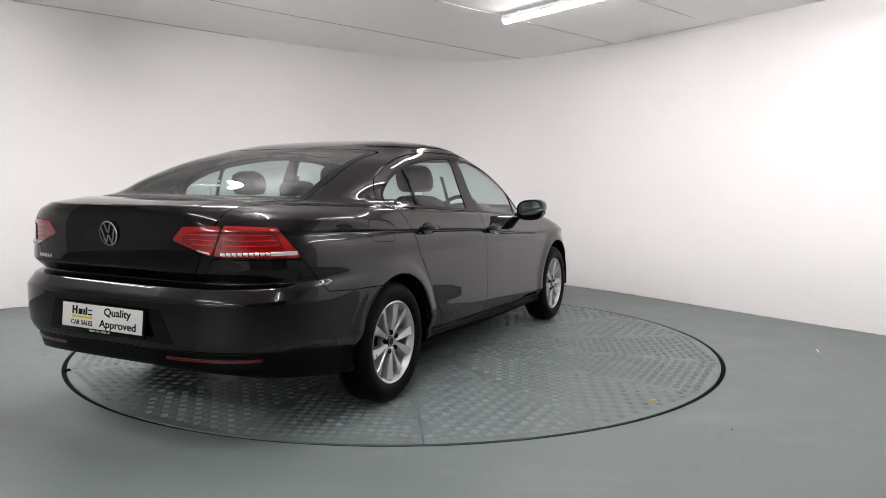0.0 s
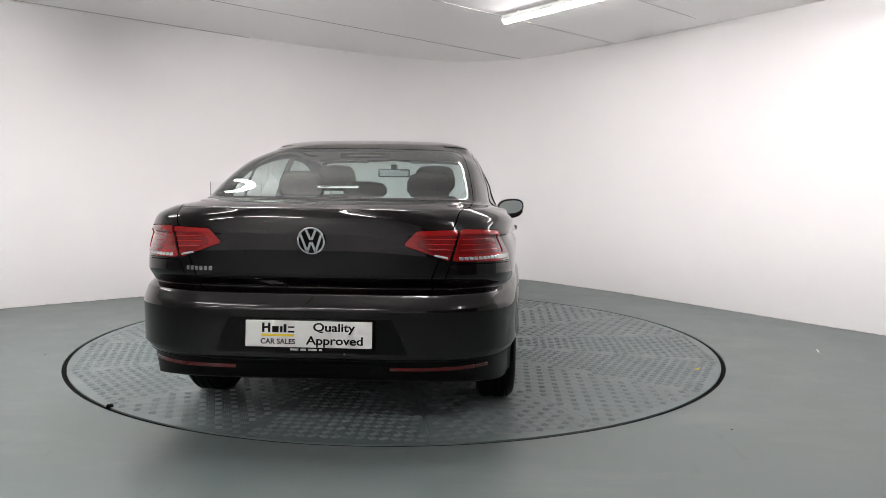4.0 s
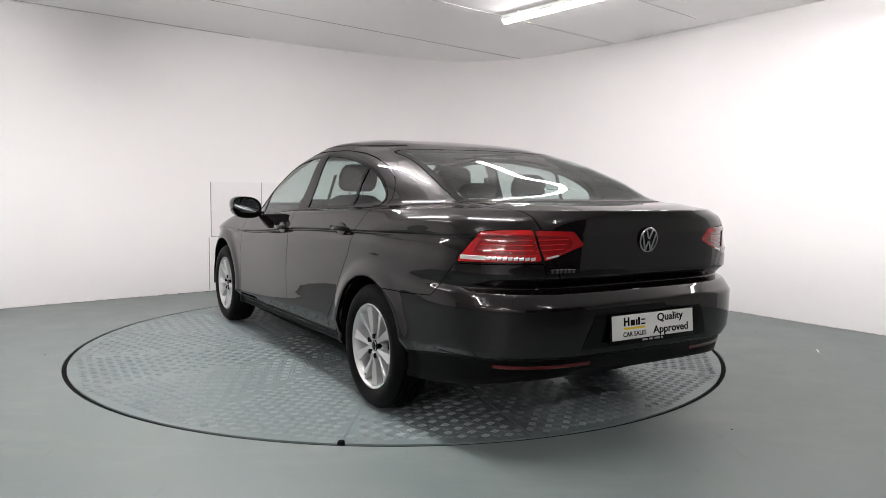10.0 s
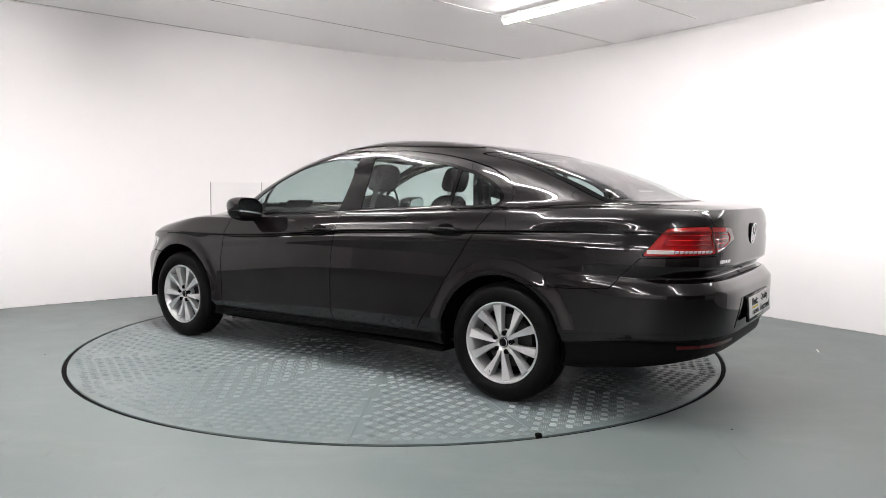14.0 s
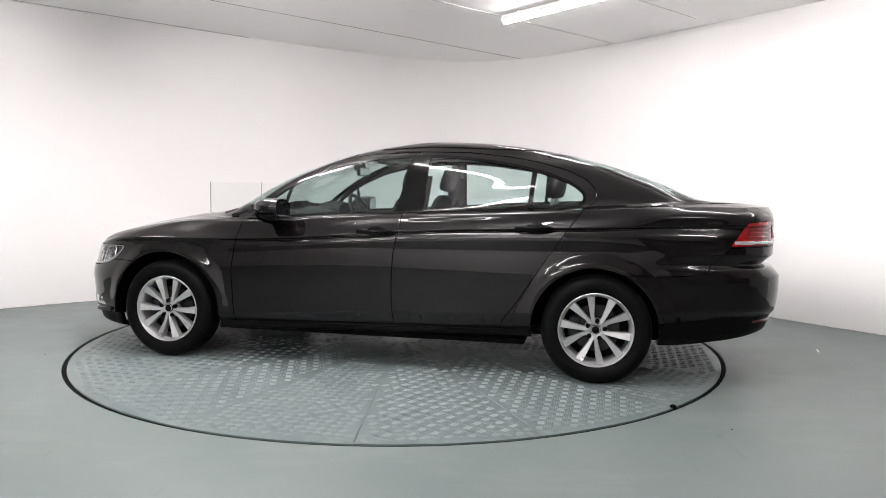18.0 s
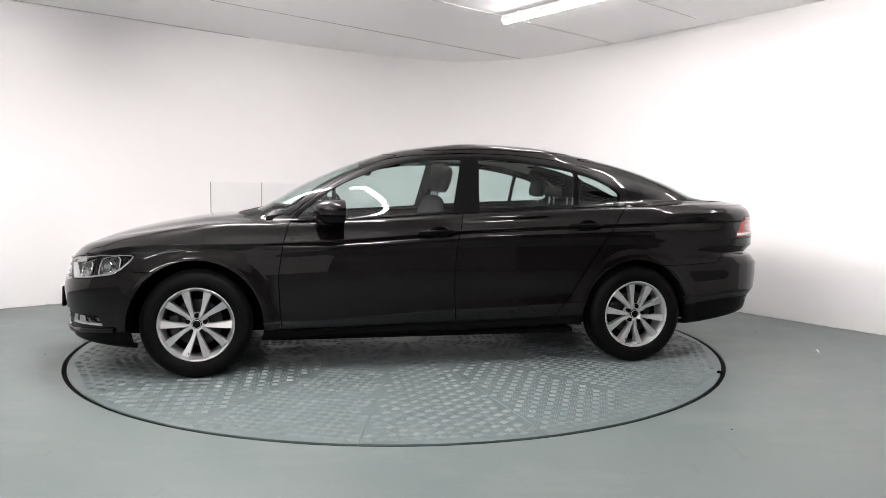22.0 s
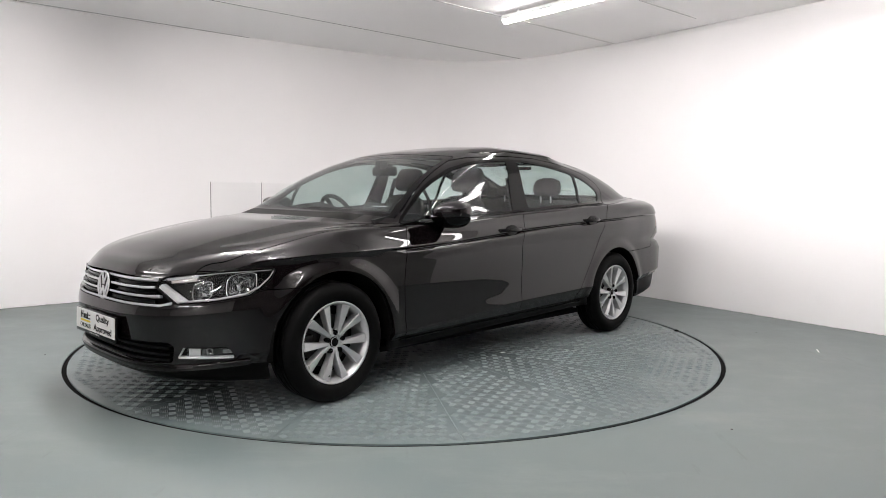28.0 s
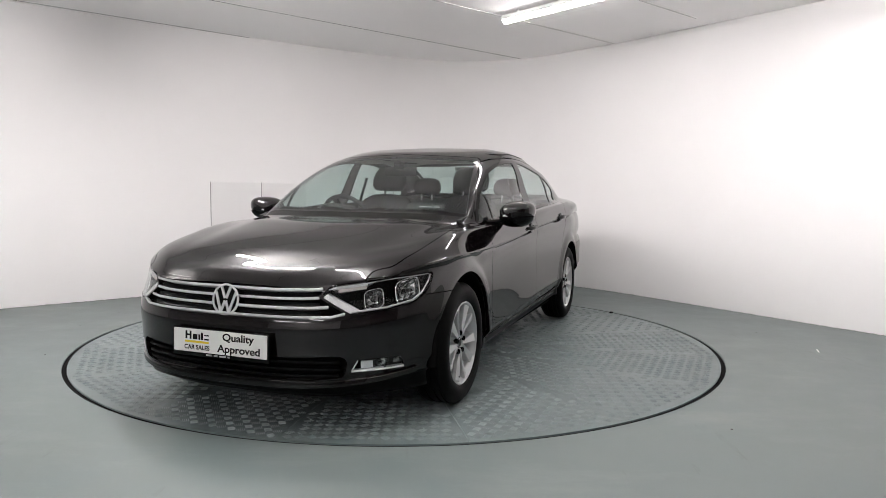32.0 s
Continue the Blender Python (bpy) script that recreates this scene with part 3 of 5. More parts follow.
class Skin:
    """A triangle sheet. Columns of D: x y z, normal x y z, level."""

    def __init__(self, D, F):
        self.D, self.F, self.label = D, F, np.array(["" for _ in F], dtype="U24")

    def split(self, f, mask):
        f = np.where(np.abs(f) < 2e-5, 0.0, f)
        q = f[self.F]
        hit = mask & (q.min(1) < 0) & (q.max(1) > 0)
        ids = np.where(hit)[0]
        if not len(ids):
            return
        fresh, cache, tris, labels = [], {}, [], []
        n = len(self.D)

        def mid(i, j):
            k = (min(i, j), max(i, j))
            if k not in cache:
                t = f[i] / (f[i] - f[j])
                fresh.append(self.D[i] * (1 - t) + self.D[j] * t)
                cache[k] = n + len(fresh) - 1
            return cache[k]
        for k in ids:
            t = self.F[k].tolist()
            s = [f[i] for i in t]
            if 0.0 in s:
                z = s.index(0.0)
                a, b, c = t[z], t[z - 2], t[z - 1]
                m = mid(b, c)
                new_t = [(a, b, m), (a, m, c)]
            else:
                lone = [i for i in range(3) if (s[i] > 0) != (s[i - 1] > 0) and (s[i] > 0) != (s[i - 2] > 0)][0]
                a, b, c = t[lone], t[lone - 2], t[lone - 1]
                p, r = mid(a, b), mid(a, c)
                new_t = [(a, p, r), (p, b, c), (p, c, r)]
            tris += new_t
            labels += [self.label[k]] * len(new_t)
        self.D = np.concatenate([self.D, np.array(fresh)])
        self.F = np.concatenate([self.F[~hit], np.array(tris)])
        self.label = np.concatenate([self.label[~hit], np.array(labels, dtype="U24")])

    def where(self, rule):
        c = self.D[self.F].mean(1)
        return rule(c[:, 0], c[:, 1], c[:, 2], c[:, 6])

    def region(self, name, field, rule, gap=0.0, only="", gap_name="gap"):
        """Gives the free faces where field < 0 the name; the outer strip of that width becomes the gap."""
        for g in ((0.0, gap) if gap else (0.0,)):
            f = field(self.D) + g
            self.split(f, self.where(rule) & (self.label == only))
        f = field(self.D)[self.F].mean(1)
        free = self.where(rule) & (self.label == only) & (f < 0)
        self.label[free & (f > -gap)] = gap_name
        self.label[free & (f <= -gap)] = name

    def pieces(self, name, offset=0.0, rim=0.0, above=-1):
        """Vertices, normals and faces of a label; rim: depth of the turned-in edge."""
        F = self.F[(self.label == name) & (self.D[self.F].mean(1)[:, 6] > above)]
        used, inv = np.unique(F, return_inverse=True)
        F = inv.reshape(-1, 3)
        D = self.D[used]
        P, Nn = D[:, :3] - D[:, 3:6] * offset, D[:, 3:6]
        faces = F
        if rim:
            e = np.concatenate([F[:, [0, 1]], F[:, [1, 2]], F[:, [2, 0]]])
            k = np.sort(e, 1)
            _, first, count = np.unique(k[:, 0] * 1000003 + k[:, 1], return_index=True, return_counts=True)
            e = e[first[count == 1]]
            e = e[~((np.abs(P[e[:, 0], 1]) < 1e-5) & (np.abs(P[e[:, 1], 1]) < 1e-5))]
            if len(e):
                t = P[e[:, 1]] - P[e[:, 0]]
                o = np.cross(t, Nn[e[:, 0]])
                o /= np.linalg.norm(o, axis=1, keepdims=True) + 1e-12
                n = len(P)
                m = len(e)
                A, B = P[e[:, 0]], P[e[:, 1]]
                P = np.concatenate([P, A, B, A - Nn[e[:, 0]] * rim, B - Nn[e[:, 1]] * rim])
                Nn = np.concatenate([Nn, o, o, o, o])
                i = np.arange(m)
                faces = np.concatenate([F, np.stack([n + i, n + 2 * m + i, n + m + i], 1), np.stack([n + m + i, n + 2 * m + i, n + 3 * m + i], 1)])
        return P, Nn, faces


def half_skin():
    G = loft(RINGS)
    N = grid_normals(G)
    nv, nu = G.shape[:2]
    lev = ring_levels()
    D = np.concatenate([G, N, np.repeat(lev[:, None, None], nu, 1)], 2).reshape(-1, 7)
    idx = np.arange(nv * nu).reshape(nv, nu)
    a, b, c, d = idx[:-1, :-1].ravel(), idx[1:, :-1].ravel(), idx[1:, 1:].ravel(), idx[:-1, 1:].ravel()
    F = np.concatenate([np.stack([a, d, c], 1), np.stack([a, c, b], 1)])
    area = np.linalg.norm(np.cross(D[F[:, 1], :3] - D[F[:, 0], :3], D[F[:, 2], :3] - D[F[:, 0], :3]), axis=1)
    return G, N, lev, Skin(D, F[area > 1e-10])


G, N, LEV, skin0 = half_skin()
_lo, _hi = np.searchsorted(LEV, .9), np.searchsorted(LEV, 13.6)


def on_front(w, z, proud=0.0):
    """Point and normal on the nose at unrolled width w and height z (the near half)."""
    pts = []
    for j in range(0, NF + 60):
        zz = G[_lo:_hi, j, 2]
        k = np.interp(z, np.maximum.accumulate(zz), np.arange(len(zz)))
        i, t = int(k), k - int(k)
        i2 = min(i + 1, len(zz) - 1)
        p = G[_lo + i, j] * (1 - t) + G[_lo + i2, j] * t
        n = N[_lo + i, j] * (1 - t) + N[_lo + i2, j] * t
        pts.append((p[1] + 2.28 - p[0], p, n))
    return _along(pts, w, proud)


def on_rear(w, z, proud=0.0):
    pts = []
    nu = G.shape[1]
    for j in range(nu - 1, nu - NR - 50, -1):
        zz = G[_lo:_hi, j, 2]
        k = np.interp(z, np.maximum.accumulate(zz), np.arange(len(zz)))
        i, t = int(k), k - int(k)
        i2 = min(i + 1, len(zz) - 1)
        p = G[_lo + i, j] * (1 - t) + G[_lo + i2, j] * t
        n = N[_lo + i, j] * (1 - t) + N[_lo + i2, j] * t
        pts.append((p[1] + p[0] + 2.49, p, n))
    return _along(pts, w, proud)


def _along(pts, w, proud):
    ws = np.array([q[0] for q in pts])
    k = np.interp(abs(w), ws, np.arange(len(ws)))
    i, t = int(k), k - int(k)
    j = min(i + 1, len(pts) - 1)
    p, n = pts[i][1] * (1 - t) + pts[j][1] * t, pts[i][2] * (1 - t) + pts[j][2] * t
    n = n / np.linalg.norm(n)
    s = np.array([1, 1 if w >= 0 else -1, 1])
    return (p + n * proud) * s, n * s


def front_wz(D):
    return D[:, 1] + 2.28 - D[:, 0], D[:, 2]


def rear_wz(D):
    return D[:, 1] + D[:, 0] + 2.49, D[:, 2]


def side_xz(D):
    return D[:, 0], D[:, 2]


def inside(plane, poly):
    return lambda D: sdf(poly, *plane(D))


BONNET = rounded([(2.4, -.2), (2.4, .62), (2.02, .62), (1.93, .705), (1.75, .742), (1.5, .752), (1.25, .745), (1.05, .715), (.80, .68), (.80, -.2)], .06)
HEADLIGHT = rounded([(.56, .65), (.60, .687), (.645, .702), (.83, .716), (1.06, .731), (1.375, .739), (1.355, .695), (1.28, .64), (1.18, .606), (.985, .584), (.727, .571)], .02)
GRILLE = [(-.2, .692), (.118, .692), (.585, .686), (.545, .648), (.708, .568), (.45, .551), (-.2, .546)]
FOG = rounded([(.725, .309), (.772, .366), (1.07, .367), (1.115, .309)], .02)
INTAKE = rounded([(-.3, .372), (.26, .375), (.66, .386), (.71, .365), (.69, .285), (.45, .272), (-.3, .272)], .02)
TAIL_OUTER = rounded([(1.185, .828), (1.02, .966), (.88, .973), (.707, .976), (.646, .839)], .014)
TAIL_INNER = rounded([(.700, .974), (.476, .968), (.410, .906), (.636, .838)], .014)
DLO = rounded([(.865, .926), (.81, .982), (.684, 1.084), (.60, 1.143), (.515, 1.190), (.335, 1.267), (.15, 1.314), (-.03, 1.340), (-.257, 1.350), (-.40, 1.351), (-.58, 1.340), (-.763, 1.316), (-.936, 1.287), (-1.117, 1.240),
               (-1.24, 1.186), (-1.318, 1.128), (-1.322, 1.076), (-1.29, 1.037), (-.94, 1.022), (-.60, 1.007), (.11, .963), (.594, .939)], .03)
DOOR_F = [(.85, .935), (.80, 1.005), (.68, 1.113), (.6, 1.178), (.465, 1.262), (.28, 1.322), (.1, 1.353), (-.292, 1.374), (-.215, .961), (-.169, .742), (-.159, .519), (-.179, .22), (.892, .22), (.914, .384), (.923, .61), (.892, .813), (.862, .914)]
DOOR_R = [(-.1, 1.374), (-.292, 1.374), (-.6, 1.370), (-.85, 1.344), (-1.03, 1.311), (-1.21, 1.262), (-1.335, 1.20), (-1.388, 1.135), (-1.375, 1.07), (-1.30, 1.01), (-1.234, .918), (-1.072, .679), (-.928, .458), (-.845, .347), (-.803, .22), (-.1, .22)]
SCREEN = rounded([(-.2, .90), (.735, .90), (.712, 1.0), (.672, 1.12), (.617, 1.24), (.572, 1.322), (.535, 1.358), (-.2, 1.392)], .03)
REAR_SCREEN = rounded([(-.2, 1.0), (.650, 1.0), (.650, 1.10), (.630, 1.2), (.600, 1.29), (.57, 1.342), (.54, 1.356), (-.2, 1.371)], .03)
REAR_PANE = rounded([(-.2, 1.0), (.624, 1.0), (.624, 1.10), (.606, 1.2), (.580, 1.29), (.555, 1.333), (.53, 1.348), (-.2, 1.362)], .015)
REAR_BUMPER = [(-.3, .712), (.45, .712), (.52, .718), (.598, .735), (.642, .834), (1.182, .824), (1.33, .69), (1.365, .667), (1.61, .652), (2.4, .648), (2.4, .0), (-.3, .0)]
BOOT = rounded([(-.2, -.341), (.44, -.341), (.47, -.328), (.49, -.290), (.536, -.166), (.588, -.015), (.60, .096), (.64, .25), (.643, .36), (.66, .80), (-.2, .80)], .03)
FLAP = rounded([(-1.66, .935), (-1.625, .873), (-1.43, .857), (-1.412, .94), (-1.455, .972), (-1.645, .985)], .03)


def boot_plane(D):
    return D[:, 1], np.maximum(D[:, 0] + 2.43, 0) + D[:, 2] - 1.055


def cut_half(right):
    s = Skin(skin0.D.copy(), skin0.F.copy())
    for cx, cz, r in ARCH:
        s.region("gap", lambda D: np.hypot(D[:, 0] - cx, D[:, 2] - cz) - r, lambda x, y, z, l: (y > .45) & (abs(x - cx) < .6) & (z < .9))
    nose = lambda x, y, z, l: (x > 1.5) & (l < 13)
    tail = lambda x, y, z, l: (x < -1.6) & (l < 14)
    s.region("headlight", inside(front_wz, HEADLIGHT), nose, .004)
    s.region("grille", inside(front_wz, GRILLE), nose, .003)
    s.region("fog", inside(front_wz, FOG), nose)
    s.region("intake", inside(front_wz, INTAKE), nose)
    s.region("tail_outer", inside(rear_wz, TAIL_OUTER), tail, .003)
    s.region("tail_inner", inside(rear_wz, TAIL_INNER), tail, .003)
    glass = lambda x, y, z, l: (l > 14.5) & (l < 20.5) & (y > .3)
    s.region("dlo", inside(side_xz, DLO), glass)
    s.region("screen", lambda D: sdf(SCREEN, D[:, 1], D[:, 2]), lambda x, y, z, l: (l > 16) & (x > -.1), .003)
    s.region("rear_screen", lambda D: sdf(REAR_SCREEN, D[:, 1], D[:, 2]), lambda x, y, z, l: (l > 16) & (x < -.8), .003)
    s.region("bonnet", lambda D: sdf(BONNET, D[:, 0], D[:, 1]), lambda x, y, z, l: (l > 10) & (l < 15.7) & (x > .6), .0045)
    s.region("cowl", lambda D: sdf([(1.3, -.2), (1.3, .60), (.70, .62), (.70, -.2)], D[:, 0], D[:, 1]), lambda x, y, z, l: (l > 15) & (l < 16) & (x > .6))
    s.region("boot", inside(boot_plane, BOOT), lambda x, y, z, l: (l > 7) & (l < 15.7) & (x < -1.6), .0045)
    s.region("seal", lambda D: D[:, 1] - .66, lambda x, y, z, l: (l > 15.7) & (l < 16) & (x < -1.6))
    s.region("lower_trim", lambda D: D[:, 6] - 3.0, lambda x, y, z, l: l < 4)
    s.region("rear_bumper", inside(rear_wz, REAR_BUMPER), lambda x, y, z, l: (x < -1.5) & (l < 14), .004)
    s.region("front_bumper", inside(front_wz, [(-.2, .73), (1.1, .73), (1.285, .637), (1.8, .638), (1.8, 0), (-.2, 0)]), lambda x, y, z, l: (x > 1.45) & (l < 12), .004)
    doors = lambda x, y, z, l: (l >= 3) & (l < 20.5) & (y > .4) & (x < 1.1) & (x > -1.5)
    s.region("door_front", inside(side_xz, rounded(DOOR_F, .03)), doors, .005)
    s.region("door_rear", inside(side_xz, rounded(DOOR_R, .03)), doors, .005)
    if right:
        s.region("flap", inside(side_xz, FLAP), lambda x, y, z, l: (l > 8) & (l < 15) & (x < -1.2) & (y > .5), .003)
    s.region("ditch", lambda D: np.abs(D[:, 6] - 19.75) - .14, lambda x, y, z, l: (l > 19) & (l < 20) & (x < .0) & (x > -1.05) & (y > .45))
    s.region("fender", lambda D: -D[:, 0] + .1, lambda x, y, z, l: (x > .1) & (l < 16))
    s.region("roof", lambda D: 19.75 - D[:, 6], lambda x, y, z, l: l > 19)
    s.label[s.label == ""] = "side_frame"
    # second cuts inside the pieces
    s.region("tail_zone", inside(rear_wz, rounded([(1.065, .870), (1.0, .950), (.705, .953), (.672, .870)], .01)), tail, 0, "tail_outer")
    s.region("tail_zone_in", inside(rear_wz, rounded([(.655, .870), (.688, .950), (.51, .945), (.465, .908), (.56, .868)], .01)), tail, 0, "tail_inner")
    bars = [inside(side_xz, q) for q in ([(-.135, .9), (-.24, 1.36), (-.352, 1.36), (-.328, .9)], [(-.972, 1.0), (-1.0, 1.0), (-1.045, 1.4), (-1.012, 1.4)])]
    inner = lambda D: np.maximum(sdf(DLO, D[:, 0], D[:, 2]) + .017, -np.minimum.reduce([b(D) for b in bars]))
    s.region("pane", inner, glass, 0, "dlo")
    s.region("screen_pane", lambda D: sdf(SCREEN, D[:, 1], D[:, 2]) + .022, lambda x, y, z, l: (l > 16.15) & (x > -.2), 0, "screen")
    s.region("rear_pane", lambda D: sdf(REAR_PANE, D[:, 1], D[:, 2]), lambda x, y, z, l: (l > 16.1) & (x < -.7), 0, "rear_screen")
    return s


HALVES = {1: cut_half(False), -1: cut_half(True)}
# ---- the car ----
CAR_AT = Vector((-.0304, .1054, 0))
car = new("car")
tagged(car, "dark grey-brown metallic four-door saloon with silver alloy wheels", "car")


def sheet(name, pieces, material, parent, label="", mirror=False):
    """One part from pieces of the two halves; parts of the car hang at CAR_AT in its space."""
    P, Q, F, n = [], [], [], 0
    for s, (v, nn, f) in pieces:
        P.append(v * (1, s, 1))
        Q.append(nn * (1, s, 1))
        F.append((f if s > 0 else f[:, ::-1]) + n)
        n += len(v)
    me = mesh(name, np.concatenate(P), np.concatenate(F).tolist(), material, np.concatenate(Q))
    ob = child(new(name, me), parent, label)
    if parent == car:
        ob.location = CAR_AT
    return ob


def both(name, label_in, material, label="", rim=.012, offset=0.0, parent=None):
    return sheet(name, [(s, HALVES[s].pieces(label_in, offset, rim)) for s in (1, -1)], material, parent or car, label)


def one(name, s, label_in, material, label="", rim=.012, offset=0.0, parent=None):
    return sheet(name, [(s, HALVES[s].pieces(label_in, offset, rim))], material, parent or car, label)


def cpart(name, bm, material, label="", smooth=0.0, parent=None):
    ob = part(name, bm, material, parent or car, label, smooth)
    if not parent:
        ob.location = CAR_AT
    return ob


bonnet = both("bonnet", "bonnet", car_paint)
boot_lid = both("boot_lid", "boot", car_paint)
roof = both("roof", "roof", car_paint)
front_bumper = both("front_bumper", "front_bumper", car_paint, rim=.03)
rear_bumper = both("rear_bumper", "rear_bumper", car_paint, rim=.02)
both("lower_trim", "lower_trim", black_plastic, "matt black plastic sill and valance", .03)
both("cowl", "cowl", black_plastic)
both("rear_seal", "seal", black_plastic)
windscreen = both("windscreen", "screen_pane", window_glass, "faintly green clear windscreen", 0)
for s in (1, -1):
    one("frit_border", s, "screen", frit, parent=windscreen)
rear_window = both("rear_window", "rear_pane", window_glass, "faintly green clear rear window", 0)
for s in (1, -1):
    one("frit_border", s, "rear_screen", frit, parent=rear_window)
for ob in (windscreen, rear_window):
    ob.visible_shadow = False
DOOR, FENDER, SIDE = {}, {}, {}
for s in (1, -1):
    one("front_fender", s, "fender", car_paint, rim=.02)
    one("side_frame", s, "side_frame", car_paint, rim=.02)
    one("roof_moulding", s, "ditch", black_plastic, rim=.004, offset=.003)
    for kind in ("door_front", "door_rear"):
        DOOR[kind, s] = one("front_door" if kind == "door_front" else "rear_door", s, kind, car_paint)
    one("window_trim", s, "dlo", gloss_black, "gloss black window trim and pillar covers", .006, -.002)
    H = HALVES[s]
    c = H.D[H.F].mean(1)[:, 0]
    pane = H.label == "pane"
    H.label[pane & (c > .6)] = "pane_tri"
    H.label[pane & (c <= .6) & (c > -.25)] = "pane_front"
    H.label[pane & (c <= -.25) & (c > -1.0)] = "pane_rear"
    H.label[pane & (c <= -1.0)] = "pane_quarter"
    for q, d in (("pane_tri", "door_front"), ("pane_front", "door_front"), ("pane_rear", "door_rear"), ("pane_quarter", "door_rear")):
        p = one("window", s, q, window_glass, "faintly green side window", 0, .003, DOOR[d, s])
        p.visible_shadow = False
one("fuel_flap", -1, "flap", car_paint)

# dark shell under the panels, which also lines the cabin
lo16 = [i for i, l in enumerate(LEV) if 1 <= l <= 16]
P = (G - N * .02)[lo16]
Nn = N[lo16]
nv, nu = P.shape[:2]
idx = np.arange(nv * nu).reshape(nv, nu)[::1, :]
a, b, c, d = idx[:-1, :-1].ravel(), idx[1:, :-1].ravel(), idx[1:, 1:].ravel(), idx[:-1, 1:].ravel()
Q = np.stack([a, d, c, b], 1)
V = P.reshape(-1, 3)
M = V[Q].mean(1)
bad = np.zeros(len(Q), bool)
for cx, cz, r in ARCH:
    bad |= (np.hypot(M[:, 0] - cx, M[:, 2] - cz) < r + .01) & (M[:, 1] > .4)
w, z = M[:, 1] + 2.28 - M[:, 0], M[:, 2]
for poly in (HEADLIGHT, GRILLE, FOG, INTAKE):
    bad |= (sdf(poly, w, z) < .005) & (M[:, 0] > 1.4)
LV = np.repeat(LEV[lo16], nu)[Q].mean(1)
bad |= (LV > 13.2) & (M[:, 0] < .9) & (M[:, 0] > -1.42)
Q = Q[~bad]
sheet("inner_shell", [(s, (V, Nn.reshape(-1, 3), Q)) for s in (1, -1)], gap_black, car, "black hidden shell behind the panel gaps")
# inner lining of roof and pillars
for name, labels, material, text in (("headlining", ("roof", "side_frame"), headliner, "pale grey headlining and pillar trim"),):
    lining = []
    for s in (1, -1):
        for q in labels:
            v, nn, f = HALVES[s].pieces(q, .022, 0.0, 16)
            f = f[v[f].mean(1)[:, 0] > -1.12]
            lining.append((s, (v, -nn, f[:, ::-1])))
    sheet(name, lining, material, car, text)
# ---- wheels, built round the y axis with the face towards +y ----
def lathe(profile, seg=64, ang=360.0, closed=False):
    """Turns (radius, y) pairs round the y axis."""
    bm = bmesh.new()
    rows = []
    for k in range(seg):
        a = 2 * math.pi * k / seg
        rows.append([bm.verts.new((r * math.cos(a), y, r * math.sin(a))) for r, y in profile])
    n = len(profile)
    for k in range(seg):
        p, q = rows[k], rows[(k + 1) % seg]
        for i in range(n if closed else n - 1):
            bm.faces.new((p[i], q[i], q[(i + 1) % n], p[(i + 1) % n]))
    bmesh.ops.remove_doubles(bm, verts=bm.verts[:], dist=1e-6)
    bmesh.ops.recalc_face_normals(bm, faces=bm.faces[:])
    return bm


def prism(bm, outline, y0, y1, inset=0.0):
    """Block from an x-z outline; the outer face at y1 drawn in by inset."""
    c = Vector((sum(p[0] for p in outline) / len(outline), sum(p[1] for p in outline) / len(outline)))
    def q(p, k):
        d = Vector(p) - c
        return c + d * (1 - k / max(d.length, 1e-6))
    a = [bm.verts.new((p[0], y0, p[1])) for p in outline]
    b = [bm.verts.new((p[0], y1 - inset, p[1])) for p in outline]
    t = [bm.verts.new((q(p, inset).x, y1, q(p, inset).y)) for p in outline]
    n = len(outline)
    bm.faces.new(t)
    for i in range(n):
        j = (i + 1) % n
        bm.faces.new((a[i], a[j], b[j], b[i]))
        bm.faces.new((b[i], b[j], t[j], t[i]))
    return bm


TYRE_R = .3215
tyre_bm = lathe([(.212, .075), (.222, .086), (.235, .096), (.262, .1035), (.285, .1005), (.300, .092), (.311, .080), (TYRE_R - .001, .066), (TYRE_R, .062), (TYRE_R - .007, .060), (TYRE_R - .007, .052), (TYRE_R, .050),
                 (TYRE_R, .030), (TYRE_R - .007, .028), (TYRE_R - .007, .018), (TYRE_R, .016), (TYRE_R, -.016), (TYRE_R - .007, -.018), (TYRE_R - .007, -.028), (TYRE_R, -.030), (TYRE_R, -.060), (.311, -.080), (.285, -.1), (.25, -.1), (.212, -.09)], 96, closed=True)
for k in range(96):  # shoulder blocks
    a = 2 * math.pi * (k + .5) / 96
    for s in (1, -1):
        box(tyre_bm, (-.0065, s * .072 - .011, -.0025), (.0065, s * .072 + .011, .0025), 0, Matrix.Rotation(-a, 4, "Y") @ Matrix.Translation((0, 0, TYRE_R - .0045)) @ Matrix.Rotation(s * -.42, 4, "X"))
rim_bm = lathe([(.197, -.07), (.203, -.07), (.203, .05), (.214, .066), (.219, .082), (.221, .088), (.217, .0905), (.212, .088), (.206, .076), (.199, .066), (.195, .05), (.190, -.07)], 72, closed=True)
spoke_bm = bmesh.new()
